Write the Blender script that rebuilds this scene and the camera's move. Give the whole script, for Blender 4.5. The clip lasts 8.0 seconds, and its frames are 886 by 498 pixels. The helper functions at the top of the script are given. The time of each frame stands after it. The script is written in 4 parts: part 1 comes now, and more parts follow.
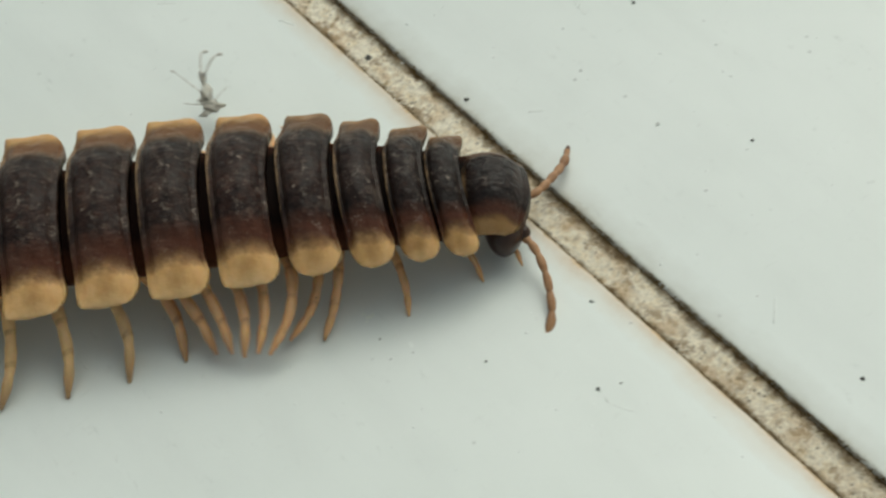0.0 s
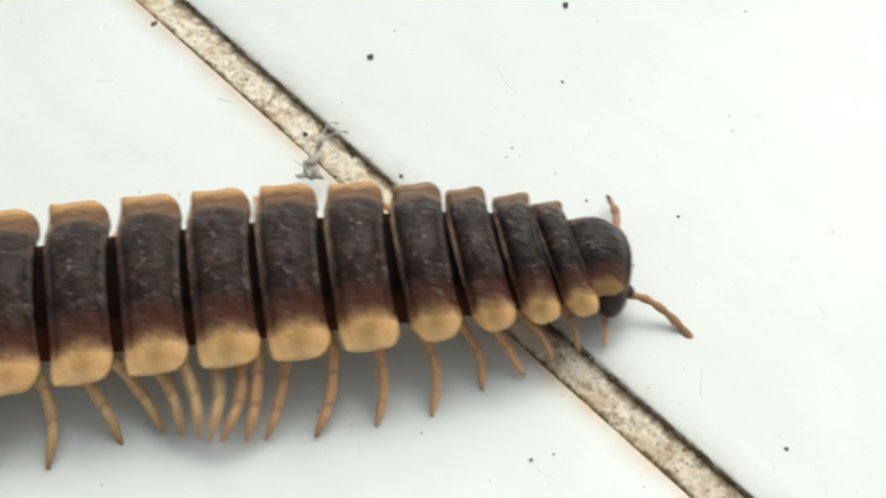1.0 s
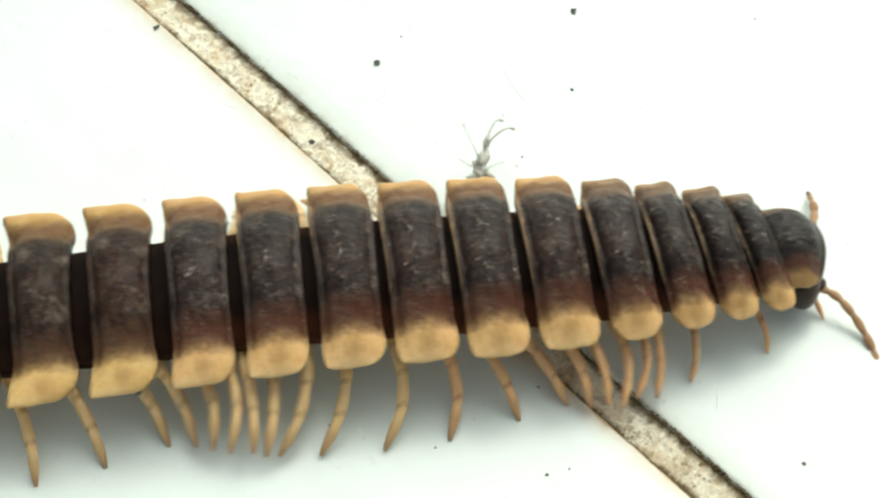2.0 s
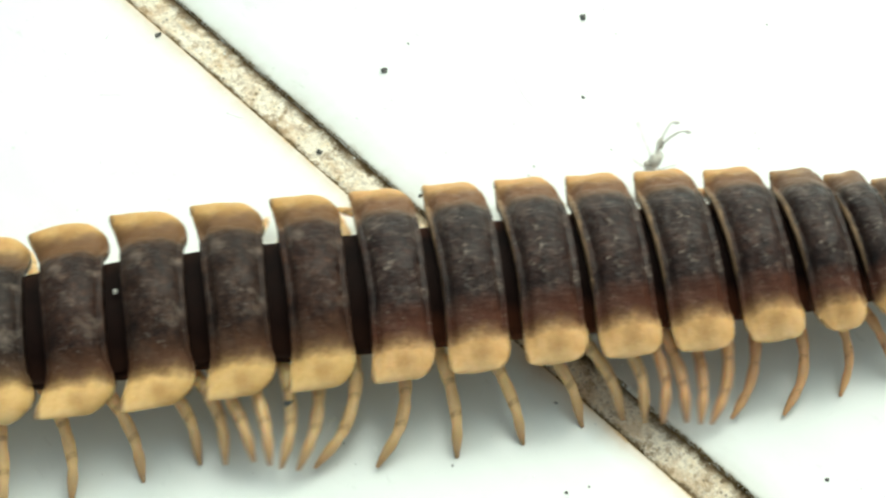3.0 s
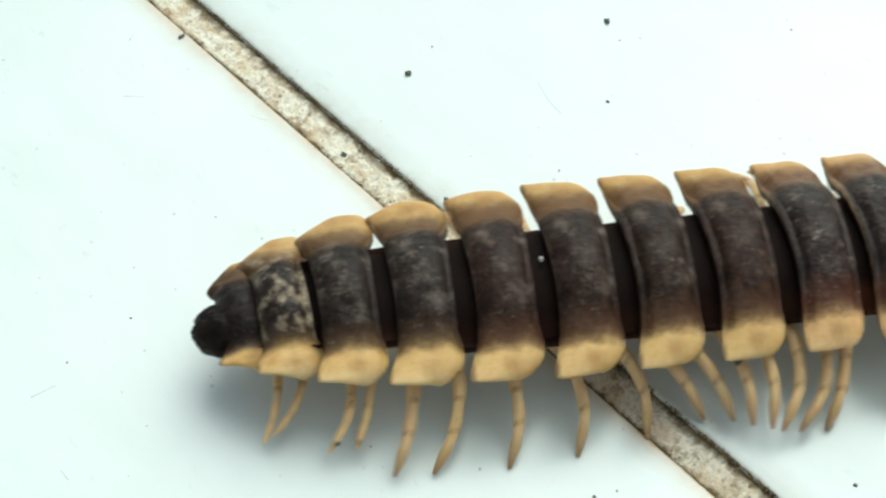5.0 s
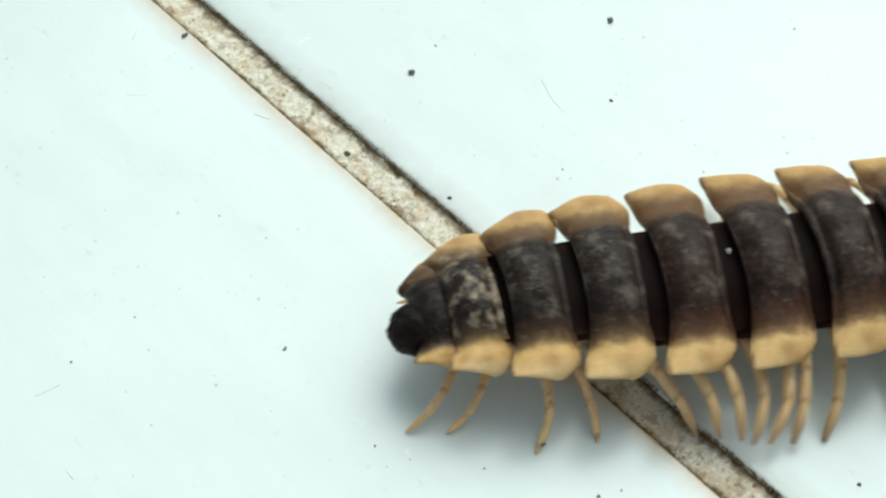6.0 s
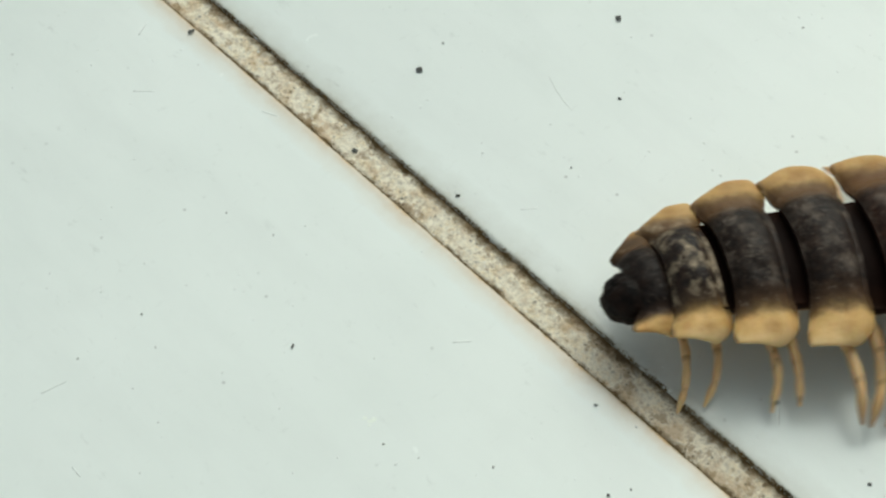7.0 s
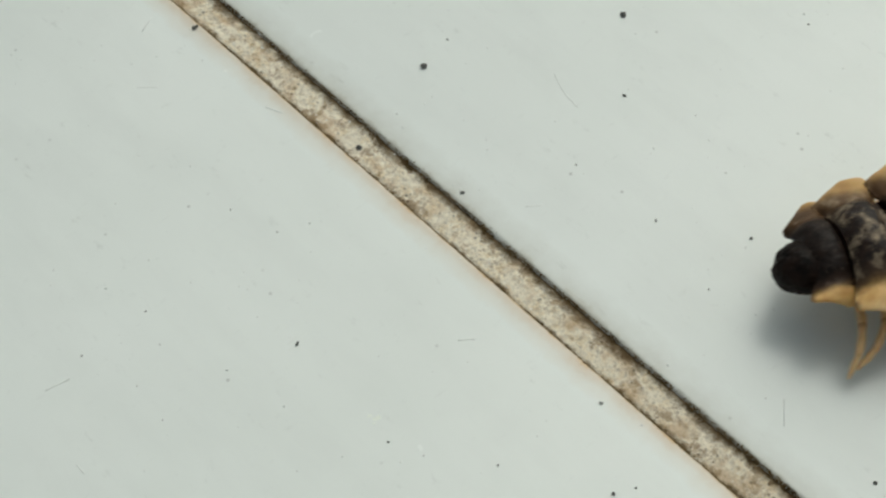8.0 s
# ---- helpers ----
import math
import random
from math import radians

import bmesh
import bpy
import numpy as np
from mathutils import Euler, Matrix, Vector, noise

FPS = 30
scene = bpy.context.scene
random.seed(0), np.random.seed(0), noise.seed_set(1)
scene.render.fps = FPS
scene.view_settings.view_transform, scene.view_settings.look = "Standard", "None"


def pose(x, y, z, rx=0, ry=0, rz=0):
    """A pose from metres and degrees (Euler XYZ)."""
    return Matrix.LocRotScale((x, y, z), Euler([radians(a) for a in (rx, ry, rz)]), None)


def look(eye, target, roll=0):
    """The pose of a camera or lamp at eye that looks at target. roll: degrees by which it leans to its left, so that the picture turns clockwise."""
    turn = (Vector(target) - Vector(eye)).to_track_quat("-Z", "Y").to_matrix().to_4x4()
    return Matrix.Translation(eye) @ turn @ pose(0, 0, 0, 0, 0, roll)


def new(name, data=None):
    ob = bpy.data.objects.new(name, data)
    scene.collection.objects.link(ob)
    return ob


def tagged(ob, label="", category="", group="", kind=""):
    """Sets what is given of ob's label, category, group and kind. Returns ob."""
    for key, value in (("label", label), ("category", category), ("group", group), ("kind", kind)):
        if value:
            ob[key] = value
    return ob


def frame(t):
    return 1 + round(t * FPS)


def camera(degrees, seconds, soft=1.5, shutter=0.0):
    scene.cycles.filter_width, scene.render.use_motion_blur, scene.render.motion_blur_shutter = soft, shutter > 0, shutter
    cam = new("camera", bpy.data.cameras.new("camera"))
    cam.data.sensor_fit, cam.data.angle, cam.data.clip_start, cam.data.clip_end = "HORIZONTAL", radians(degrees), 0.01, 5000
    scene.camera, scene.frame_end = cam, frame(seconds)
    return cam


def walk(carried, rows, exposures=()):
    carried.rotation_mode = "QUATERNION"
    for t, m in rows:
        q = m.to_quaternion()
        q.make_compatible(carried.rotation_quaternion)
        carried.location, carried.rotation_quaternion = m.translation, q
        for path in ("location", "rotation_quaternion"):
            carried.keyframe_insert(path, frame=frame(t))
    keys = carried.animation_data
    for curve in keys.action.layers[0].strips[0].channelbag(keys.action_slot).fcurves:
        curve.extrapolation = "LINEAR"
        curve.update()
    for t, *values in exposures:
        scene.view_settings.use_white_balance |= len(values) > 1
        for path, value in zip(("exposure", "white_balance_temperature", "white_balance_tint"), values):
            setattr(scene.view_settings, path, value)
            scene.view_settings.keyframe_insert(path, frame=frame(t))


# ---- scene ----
cam = camera(27.9, 8.0, soft=2.4, shutter=0.5)
walk(cam, [
    (0.0, pose(0.008362, -0.053901, 0.071341, 34.106, 4.670, 2.758)),
    (0.1, pose(0.008400, -0.054303, 0.071868, 34.330, 4.381, 2.519)),
    (0.2, pose(0.008438, -0.054704, 0.072395, 34.882, 4.310, 2.447)),
    (0.3, pose(0.008477, -0.055106, 0.072922, 35.515, 4.334, 2.445)),
    (0.4, pose(0.008336, -0.054817, 0.073146, 35.530, 4.009, 2.185)),
    (0.5, pose(0.008194, -0.054528, 0.073371, 35.463, 3.605, 1.866)),
    (0.6, pose(0.008484, -0.054235, 0.073584, 35.267, 3.392, 1.493)),
    (0.7, pose(0.008774, -0.053941, 0.073798, 35.133, 3.392, 1.273)),
    (0.8, pose(0.008450, -0.054142, 0.073735, 35.370, 3.057, 1.220)),
    (0.9, pose(0.008127, -0.054342, 0.073672, 35.603, 2.757, 1.190)),
    (1.0, pose(0.007803, -0.054542, 0.073609, 35.908, 2.601, 1.264)),
    (1.2, pose(0.007133, -0.054289, 0.073697, 36.195, 2.341, 1.267)),
    (1.4, pose(0.006463, -0.054035, 0.073784, 36.077, 2.034, 1.225)),
    (1.5, pose(0.006128, -0.053908, 0.073828, 35.953, 1.862, 1.190)),
    (1.7, pose(0.005722, -0.053541, 0.073709, 35.655, 1.680, 0.973)),
    (2.8, pose(0.003489, -0.051520, 0.073058, 35.298, 0.975, 0.026)),
    (3.0, pose(0.003083, -0.051152, 0.072939, 35.110, 0.862, -0.135)),
    (3.5, pose(0.003153, -0.051237, 0.072444, 35.187, 0.736, -0.095)),
    (4.0, pose(0.001978, -0.051140, 0.073008, 35.302, 0.582, -0.174)),
    (4.5, pose(0.001611, -0.051299, 0.072589, 35.304, 0.389, -0.096)),
    (4.6, pose(0.001574, -0.051287, 0.072601, 35.354, 0.429, -0.064)),
    (4.7, pose(0.001537, -0.051275, 0.072612, 35.411, 0.504, -0.009)),
    (5.8, pose(0.001134, -0.051143, 0.072738, 35.249, 0.359, -0.082)),
    (6.0, pose(0.001061, -0.051119, 0.072761, 35.248, 0.378, -0.064)),
    (6.5, pose(0.000407, -0.051102, 0.072734, 35.290, 0.167, -0.091)),
    (7.0, pose(0.000309, -0.051076, 0.072339, 35.314, 0.081, -0.027)),
    (7.5, pose(0.000109, -0.050666, 0.072370, 35.003, -0.026, -0.081)),
    (8.0, pose(-0.000000, -0.050745, 0.072351, 35.045, -0.000, -0.000)),
], exposures=[
    (0.0, -0.68, 6700, -2), (0.5, -0.39, 6650, 0), (1.0, -0.14, 6620, 5), (1.5, 0.10, 6650, -3),
    (3.0, 0.18, 6640, -7), (3.5, 0.22, 6480, -8), (4.0, 0.16, 6360, -10), (4.5, 0.04, 6240, -8), (6.0, -0.14, 6040, -5), (6.5, -0.29, 6260, -6),
    (7.0, -0.53, 6500, -4), (7.5, -0.72, 6650, -2), (8.0, -0.80, 6650, 0),
])

# ---- daylight: a bright overcast sky, brightest beyond the animal ----
world = bpy.data.worlds.new("sky")
scene.world = world
world.use_nodes = True
SUN_ELEVATION, SUN_AZIMUTH = radians(53), radians(28)      # azimuth from +y towards +x
wn, wl = world.node_tree.nodes, world.node_tree.links
sky = wn.new("ShaderNodeTexSky")
sky.sky_type, sky.sun_disc = "NISHITA", False
sky.sun_elevation, sky.sun_rotation = SUN_ELEVATION, SUN_AZIMUTH
sky.dust_density, sky.ozone_density = 4.0, 1.0
wn["Background"].inputs["Strength"].default_value = 0.15
cloud = wn.new("ShaderNodeHueSaturation")                # the cloud cover takes the blue out of the sky
cloud.inputs["Saturation"].default_value = 0.35
wl.new(sky.outputs[0], cloud.inputs["Color"])
wl.new(cloud.outputs[0], wn["Background"].inputs["Color"])
sun = new("sun", bpy.data.lights.new("sun", "SUN"))
sun.data.energy, sun.data.angle, sun.data.color = 1.35, radians(62), (1.0, 0.98, 0.94)
sun.matrix_basis = look(
    (math.sin(SUN_AZIMUTH) * math.cos(SUN_ELEVATION), math.cos(SUN_AZIMUTH) * math.cos(SUN_ELEVATION), math.sin(SUN_ELEVATION)),
    (0, 0, 0))

MM = 0.001


# ---- materials ----
class Shader:
    """A node material with short ways to add and join nodes."""

    def __init__(self, name, roughness=0.5, specular=0.5):
        self.m = bpy.data.materials.new(name)
        self.m.use_nodes = True
        self.t = self.m.node_tree
        self.b = self.t.nodes["Principled BSDF"]
        self.b.inputs["Roughness"].default_value = roughness
        self.b.inputs["Specular IOR Level"].default_value = specular

    def put(self, socket, value):
        if hasattr(value, "links"):
            self.t.links.new(value, socket)
        else:
            socket.default_value = value

    def base(self, **values):
        for name, value in values.items():
            self.put(self.b.inputs[name.replace("_", " ")], value)

    def coords(self, kind="Object"):
        return self.t.nodes.new("ShaderNodeTexCoord").outputs[kind]

    def random(self):
        return self.t.nodes.new("ShaderNodeObjectInfo").outputs["Random"]

    def noise(self, scale, detail=4.0, rough=0.55, where=None, stretch=None):
        n = self.t.nodes.new("ShaderNodeTexNoise")
        where = where or self.coords()
        if stretch:
            k = self.t.nodes.new("ShaderNodeMapping")
            k.inputs["Scale"].default_value = stretch
            self.t.links.new(where, k.inputs["Vector"])
            where = k.outputs[0]
        self.t.links.new(where, n.inputs["Vector"])
        n.inputs["Scale"].default_value, n.inputs["Detail"].default_value = scale, detail
        n.inputs["Roughness"].default_value = rough
        return n.outputs["Fac"]

    def cells(self, scale, where=None):
        n = self.t.nodes.new("ShaderNodeTexVoronoi")
        self.t.links.new(where or self.coords(), n.inputs["Vector"])
        n.inputs["Scale"].default_value = scale
        return n.outputs["Distance"]

    def sum(self, op, a, b=0.0, c=0.0):
        n = self.t.nodes.new("ShaderNodeMath")
        n.operation = op
        for socket, value in zip(n.inputs, (a, b, c)):
            self.put(socket, value)
        return n.outputs[0]

    def ramp(self, fac, *stops):
        n = self.t.nodes.new("ShaderNodeValToRGB")
        self.put(n.inputs["Fac"], fac)
        e = n.color_ramp.elements
        while len(e) < len(stops):
            e.new(1.0)
        for k, (at, colour) in zip(e, stops):
            k.position = at
            k.color = (*colour, 1) if isinstance(colour, tuple) else (colour, colour, colour, 1)
        return n.outputs["Color"]

    def mix(self, fac, a, b, blend="MIX"):
        n = self.t.nodes.new("ShaderNodeMix")
        n.data_type, n.blend_type = "RGBA", blend
        self.put(n.inputs["Factor"], fac)
        self.put(n.inputs["A"], a if hasattr(a, "links") else (*a, 1))
        self.put(n.inputs["B"], b if hasattr(b, "links") else (*b, 1))
        return n.outputs["Result"]

    def axis(self, where, name):
        n = self.t.nodes.new("ShaderNodeSeparateXYZ")
        self.t.links.new(where, n.inputs[0])
        return n.outputs[name]

    def bump(self, height, strength, distance):
        n = self.t.nodes.new("ShaderNodeBump")
        self.put(n.inputs["Strength"], strength)
        n.inputs["Distance"].default_value = distance
        self.t.links.new(height, n.inputs["Height"])
        self.t.links.new(n.outputs[0], self.b.inputs["Normal"])


def make_tile_glaze():
    s = Shader("white_glazed_tile", 0.22, 0.6)
    o = s.coords()
    # tea-brown seepage stain that creeps from the joint over the glaze
    edge = s.sum("SUBTRACT", 0.150, s.sum("ABSOLUTE", s.axis(o, "Y")))
    ragged = s.sum("MULTIPLY", s.sum("SUBTRACT", s.noise(500, 6, 0.65), 0.5), 0.0011)
    reach = s.sum("ADD", edge, ragged)
    rust = s.ramp(s.sum("DIVIDE", reach, 0.0014), (0.0, 0.90), (0.16, 0.50), (0.5, 0.20), (1.0, 0.0))
    smear = s.ramp(s.sum("DIVIDE", s.sum("ADD", edge, s.sum("MULTIPLY", ragged, 1.5)), 0.0018), (0.0, 0.65), (0.18, 0.30), (0.5, 0.14), (1.0, 0.0))
    near = s.ramp(s.axis(o, "Y"), (0.0, 0.0), (0.01, 1.0))          # which of the tile's two joints
    clouds = s.ramp(s.noise(38, 4, 0.6), (0.3, (0.700, 0.745, 0.715)), (0.70, (0.775, 0.815, 0.790)))
    wiped = s.ramp(s.noise(120, 5, 0.6, stretch=(1.0, 3.0, 1.0)), (0.45, 0.0), (0.75, 0.16))
    glaze = s.mix(wiped, clouds, (0.56, 0.585, 0.57))
    scuffs = s.ramp(s.noise(2600, 4, 0.7, stretch=(1.0, 0.25, 1.0)), (0.62, 0.0), (0.80, 0.22))
    glaze = s.mix(scuffs, glaze, (0.45, 0.46, 0.44))
    smudge = s.sum("MULTIPLY", s.ramp(s.noise(1300, 5, 0.7, stretch=(0.5, 1.0, 1.0)), (0.60, 0.0), (0.72, 0.30)), s.ramp(s.noise(210, 3), (0.44, 0.0), (0.62, 1.0)))
    glaze = s.mix(smudge, glaze, (0.40, 0.42, 0.40))
    specks = s.sum("MULTIPLY", s.ramp(s.cells(900), (0.05, 1.0), (0.12, 0.0)), s.ramp(s.noise(330, 3), (0.58, 0.0), (0.66, 0.55)))
    glaze = s.mix(specks, glaze, (0.33, 0.34, 0.33))
    stained = s.mix(s.sum("MULTIPLY", rust, near), glaze, (0.55, 0.34, 0.14))
    s.base(Base_Color=s.mix(s.sum("MULTIPLY", smear, s.sum("SUBTRACT", 1.0, near)), stained, (0.30, 0.255, 0.17)),
           Roughness=s.ramp(s.noise(160, 4), (0.1, 0.20), (0.9, 0.30)))
    s.bump(s.noise(110, 2), 0.05, 0.0003)
    return s.m


def make_grout(name, stained):
    s = Shader(name, 0.9, 0.2)
    grain = s.noise(5200, 5, 0.75)
    body = s.ramp(s.noise(1500, 7, 0.75), (0.32, (0.46, 0.34, 0.20)), (0.39, (0.84, 0.71, 0.50)), (0.50, (0.94, 0.86, 0.70)))
    body = s.mix(0.40, body, s.ramp(grain, (0.36, 0.25), (0.54, 1.0)), "MULTIPLY")
    body = s.mix(s.ramp(s.noise(520, 4, 0.6), (0.50, 0.0), (0.64, 0.55)), body, (0.56, 0.37, 0.19))
    body = s.mix(s.ramp(s.noise(760, 6, 0.75), (0.54, 0.0), (0.59, 0.60), (0.70, 0.80)), body, (0.34, 0.225, 0.115))
    pits = s.ramp(s.cells(3000), (0.14, 1.0), (0.30, 0.0))
    seldom = s.ramp(s.noise(700, 3), (0.48, 0.0), (0.60, 0.75))
    body = s.mix(s.sum("MULTIPLY", pits, seldom), body, (0.09, 0.065, 0.04))
    chips = s.sum("MULTIPLY", s.ramp(s.cells(2400), (0.10, 1.0), (0.22, 0.0)), s.ramp(s.noise(1300, 2), (0.50, 0.0), (0.58, 0.9)))
    body = s.mix(chips, body, (0.90, 0.86, 0.78))
    if stained:                                   # olive-brown seepage from both lips, wider on one side
        y = s.sum("DIVIDE", s.axis(s.coords(), "Y"), 0.00095)
        fray = s.sum("ADD", s.sum("MULTIPLY_ADD", s.noise(1900, 6, 0.75), 1.3, -0.65), s.sum("MULTIPLY_ADD", s.noise(420, 3), 0.9, -0.45))
        along = s.ramp(s.sum("MULTIPLY_ADD", s.axis(s.coords(), "X"), 25.0, 0.45), (0.2, 0.0), (1.0, 0.30))      # dirtier towards one end
        body = s.mix(along, body, (0.40, 0.31, 0.20))
        body = s.mix(s.ramp(s.sum("ADD", y, fray), (0.40, 0.0), (0.62, 0.50), (0.80, 0.80), (1.0, 0.97)), body, (0.115, 0.074, 0.034))
        body = s.mix(s.ramp(s.sum("SUBTRACT", s.sum("MULTIPLY", fray, 0.7), y), (0.74, 0.0), (0.92, 0.55), (1.02, 0.95)), body, (0.13, 0.085, 0.040))
    s.base(Base_Color=body)
    s.bump(grain, 0.8, 0.00010)
    return s.m


def make_plain(name, dark, light, scale, roughness=0.7, bump=0.0, specular=0.4):
    s = Shader(name, roughness, specular)
    s.base(Base_Color=s.ramp(s.noise(scale, 5, 0.65), (0.32, dark), (0.68, light)))
    if bump:
        s.bump(s.noise(scale * 1.7, 5, 0.65), 0.6, bump)
    return s.m


def make_ring_shell(name, dust, start=0.0, spread=0.0, far_dim=0.75, blush=(0.120, 0.038, 0.018), glint=0.6, tone=(1.0, 1.0, 1.0), gloss=0.37, relief=0.75, wax=(1.0, 1.0, 1.0)):
    """Dark wrinkled back that turns red-brown and then waxy yellow on both lobes."""
    s = Shader(name, 0.5, gloss)
    g = s.coords("Generated")
    gx = s.axis(g, "X")
    across = s.sum("ABSOLUTE", s.sum("MULTIPLY_ADD", s.axis(g, "Y"), 2.0, -1.0))
    wobble = s.sum("MULTIPLY_ADD", s.noise(1100, 5, 0.7), 0.18, -0.09)
    v = s.sum("SUBTRACT", s.sum("SUBTRACT", s.sum("ADD", across, wobble), start), s.ramp(s.axis(g, "Y"), (0.60, 0.0), (0.72, 0.11)))
    hide = s.ramp(s.noise(2200, 6, 0.7), *((at, tuple(c * k for c, k in zip(shade, tone))) for at, shade in ((0.30, (0.0100, 0.0036, 0.0023)), (0.50, (0.0320, 0.0122, 0.0074)), (0.72, (0.080, 0.036, 0.022)))))
    blotch = s.ramp(s.noise(300, 4, 0.6), (0.36, 0.45), (0.62, 1.0))
    hide = s.mix(1.0, hide, blotch, "MULTIPLY")
    hide = s.mix(s.ramp(s.random(), (0.0, 0.0), (1.0, 0.45)), hide, s.mix(1.0, hide, (1.45, 0.85, 0.62), "MULTIPLY"))
    lobe = s.ramp(s.noise(850, 5, 0.65), *((at, tuple(c * k for c, k in zip(shade, wax))) for at, shade in ((0.28, (0.50, 0.272, 0.090)), (0.50, (0.63, 0.393, 0.150)), (0.72, (0.71, 0.472, 0.205)))))
    zone = s.ramp(v, (0.60 - spread, 0.0), (0.68 - spread, 0.45), (0.76 - spread * 0.6, 1.0))
    red = s.ramp(v, (0.40, 0.0), (0.56, 0.75), (0.64 - spread * 0.5, 0.65), (0.75 - spread, 0.0))
    colour = s.mix(zone, hide, lobe)
    colour = s.mix(s.ramp(v, (0.86, 0.0), (0.99, 0.40)), colour, (0.84, 0.68, 0.40))
    colour = s.mix(red, colour, blush)
    # far-side lobes painted dimmer, as if less lit; the foremost are dirty too
    dim_brown = s.sum("MULTIPLY", s.ramp(s.axis(g, "Y"), (0.72, 0.0), (0.80, 1.0), (0.90, 1.0), (0.97, 0.45 if far_dim < 0.9 else 1.0)), s.ramp(s.noise(800, 5, 0.7), (0.30, 0.95), (0.66, 0.60)))
    colour = s.mix(s.sum("MULTIPLY", dim_brown, far_dim), colour, (0.27, 0.145, 0.056) if far_dim < 0.9 else (0.155, 0.080, 0.034))
    # brown pore in the middle of each lobe
    dx, dy = s.sum("SUBTRACT", gx, 0.52), s.sum("MULTIPLY", s.sum("SUBTRACT", across, 0.86), 1.6)
    far = s.sum("SQRT", s.sum("ADD", s.sum("MULTIPLY", dx, dx), s.sum("MULTIPLY", dy, dy)))
    pore = s.ramp(s.sum("ADD", far, s.sum("MULTIPLY_ADD", s.noise(2200, 3), 0.12, -0.06)), (0.02, 0.55), (0.20, 0.0))
    colour = s.mix(pore, colour, (0.36, 0.19, 0.06))
    # worn tan rim along the hind edge
    rim = s.sum("MULTIPLY", s.ramp(s.sum("ADD", gx, s.sum("MULTIPLY_ADD", s.noise(1500, 5, 0.7), 0.12, -0.06)), (0.045, 0.95), (0.085, 0.0)), s.ramp(s.noise(1100, 5), (0.36, 0.2), (0.56, 1.0)))
    colour = s.mix(rim, colour, (0.30, 0.190, 0.100))
    # glints painted as pale flecks, with real dust among them, a film and patches
    fleck = s.ramp(s.noise(3000, 5, 0.75, stretch=(0.8, 1.1, 1.0)), (0.56, 0.0), (0.69, 0.62))
    fleck = s.sum("MULTIPLY", fleck, s.ramp(s.noise(900, 3), (0.42, 0.12 * glint), (0.64, glint)))
    film = s.ramp(s.noise(380, 5, 0.7), (0.52, 0.0), (0.72, 0.08))
    fleck = s.sum("MAXIMUM", fleck, film)
    patch = s.ramp(s.noise(640, 5, 0.62), (0.57 - 0.09 * dust, 0.0), (0.75 - 0.13 * dust, 0.20 + 0.58 * dust))
    colour = s.mix(s.sum("MULTIPLY", s.sum("MAXIMUM", fleck, patch), s.ramp(across, (0.55, 1.0), (0.75, 0.15))), colour, (0.52, 0.42, 0.34) if dust < 0.5 else (0.56, 0.44, 0.30))
    s.base(Base_Color=colour, Roughness=s.ramp(s.noise(1300, 4), (0.36, 0.49 - 0.6 * gloss), (0.64, 0.74 - 0.6 * gloss)),
           Subsurface_Weight=s.sum("MULTIPLY", zone, 0.25), Subsurface_Scale=0.0004, Subsurface_Radius=(1.0, 0.55, 0.2))
    s.bump(s.sum("ADD", s.sum("ADD", s.noise(1600, 5, 0.70, stretch=(0.7, 1.1, 1.0)), s.sum("MULTIPLY", s.noise(3800, 3, 0.6), 0.35)), s.sum("MULTIPLY", s.noise(520, 3, 0.6, stretch=(1.3, 0.7, 1.0)), 0.8)), s.sum("MULTIPLY_ADD", zone, -0.6 * relief, relief), 0.00020)
    return s.m


def make_collar(name, flush):
    """Red-black barrel that turns brown low on its flanks."""
    s = Shader(name, 0.55, 0.05)
    across = s.sum("ABSOLUTE", s.sum("MULTIPLY_ADD", s.axis(s.coords("Generated"), "Y"), 2.0, -1.0))
    back = s.ramp(s.noise(420, 5, 0.65), (0.32, (0.0016, 0.0007, 0.0005)), (0.68, (0.010, 0.0032, 0.0019)))
    flank = s.ramp(s.noise(700, 4), (0.3, tuple(c * 0.26 for c in flush)), (0.7, flush))
    s.base(Base_Color=s.mix(s.ramp(s.sum("ADD", across, s.sum("MULTIPLY_ADD", s.noise(800, 3), 0.2, -0.1)), (0.60, 0.0), (0.85, 0.70), (1.0, 0.95)), back, flank))
    s.bump(s.noise(700, 5, 0.65), 0.5, 0.00005)
    return s.m


def make_leg_skin(name, pale, tip):
    s = Shader(name, 0.4, 0.5)
    reach = s.sum("ABSOLUTE", s.axis(s.coords(), "Y"))
    skin = s.ramp(s.noise(900, 5, 0.65), (0.3, tuple(c * 0.72 for c in pale)), (0.7, pale))
    spots = s.ramp(s.noise(1900, 3), (0.66, 0.0), (0.74, 0.8))
    skin = s.mix(spots, skin, (0.10, 0.05, 0.025))
    bands = s.sum("COSINE", s.sum("MULTIPLY", reach, 2 * math.pi * 5 / 0.0069))
    skin = s.mix(s.sum("MULTIPLY", s.ramp(bands, (0.76, 0.0), (0.96, 0.60)), s.ramp(s.noise(1500, 3), (0.4, 0.1), (0.6, 1.0))), skin, (0.22, 0.11, 0.05))
    s.base(Base_Color=s.mix(s.ramp(s.sum("DIVIDE", reach, 0.0068), (0.86, 0.0), (0.99, 0.6)), skin, tip),
           Subsurface_Weight=0.5, Subsurface_Scale=0.0004, Subsurface_Radius=(1.0, 0.6, 0.25))
    s.bump(s.noise(1500, 4), 0.3, 0.00006)
    return s.m


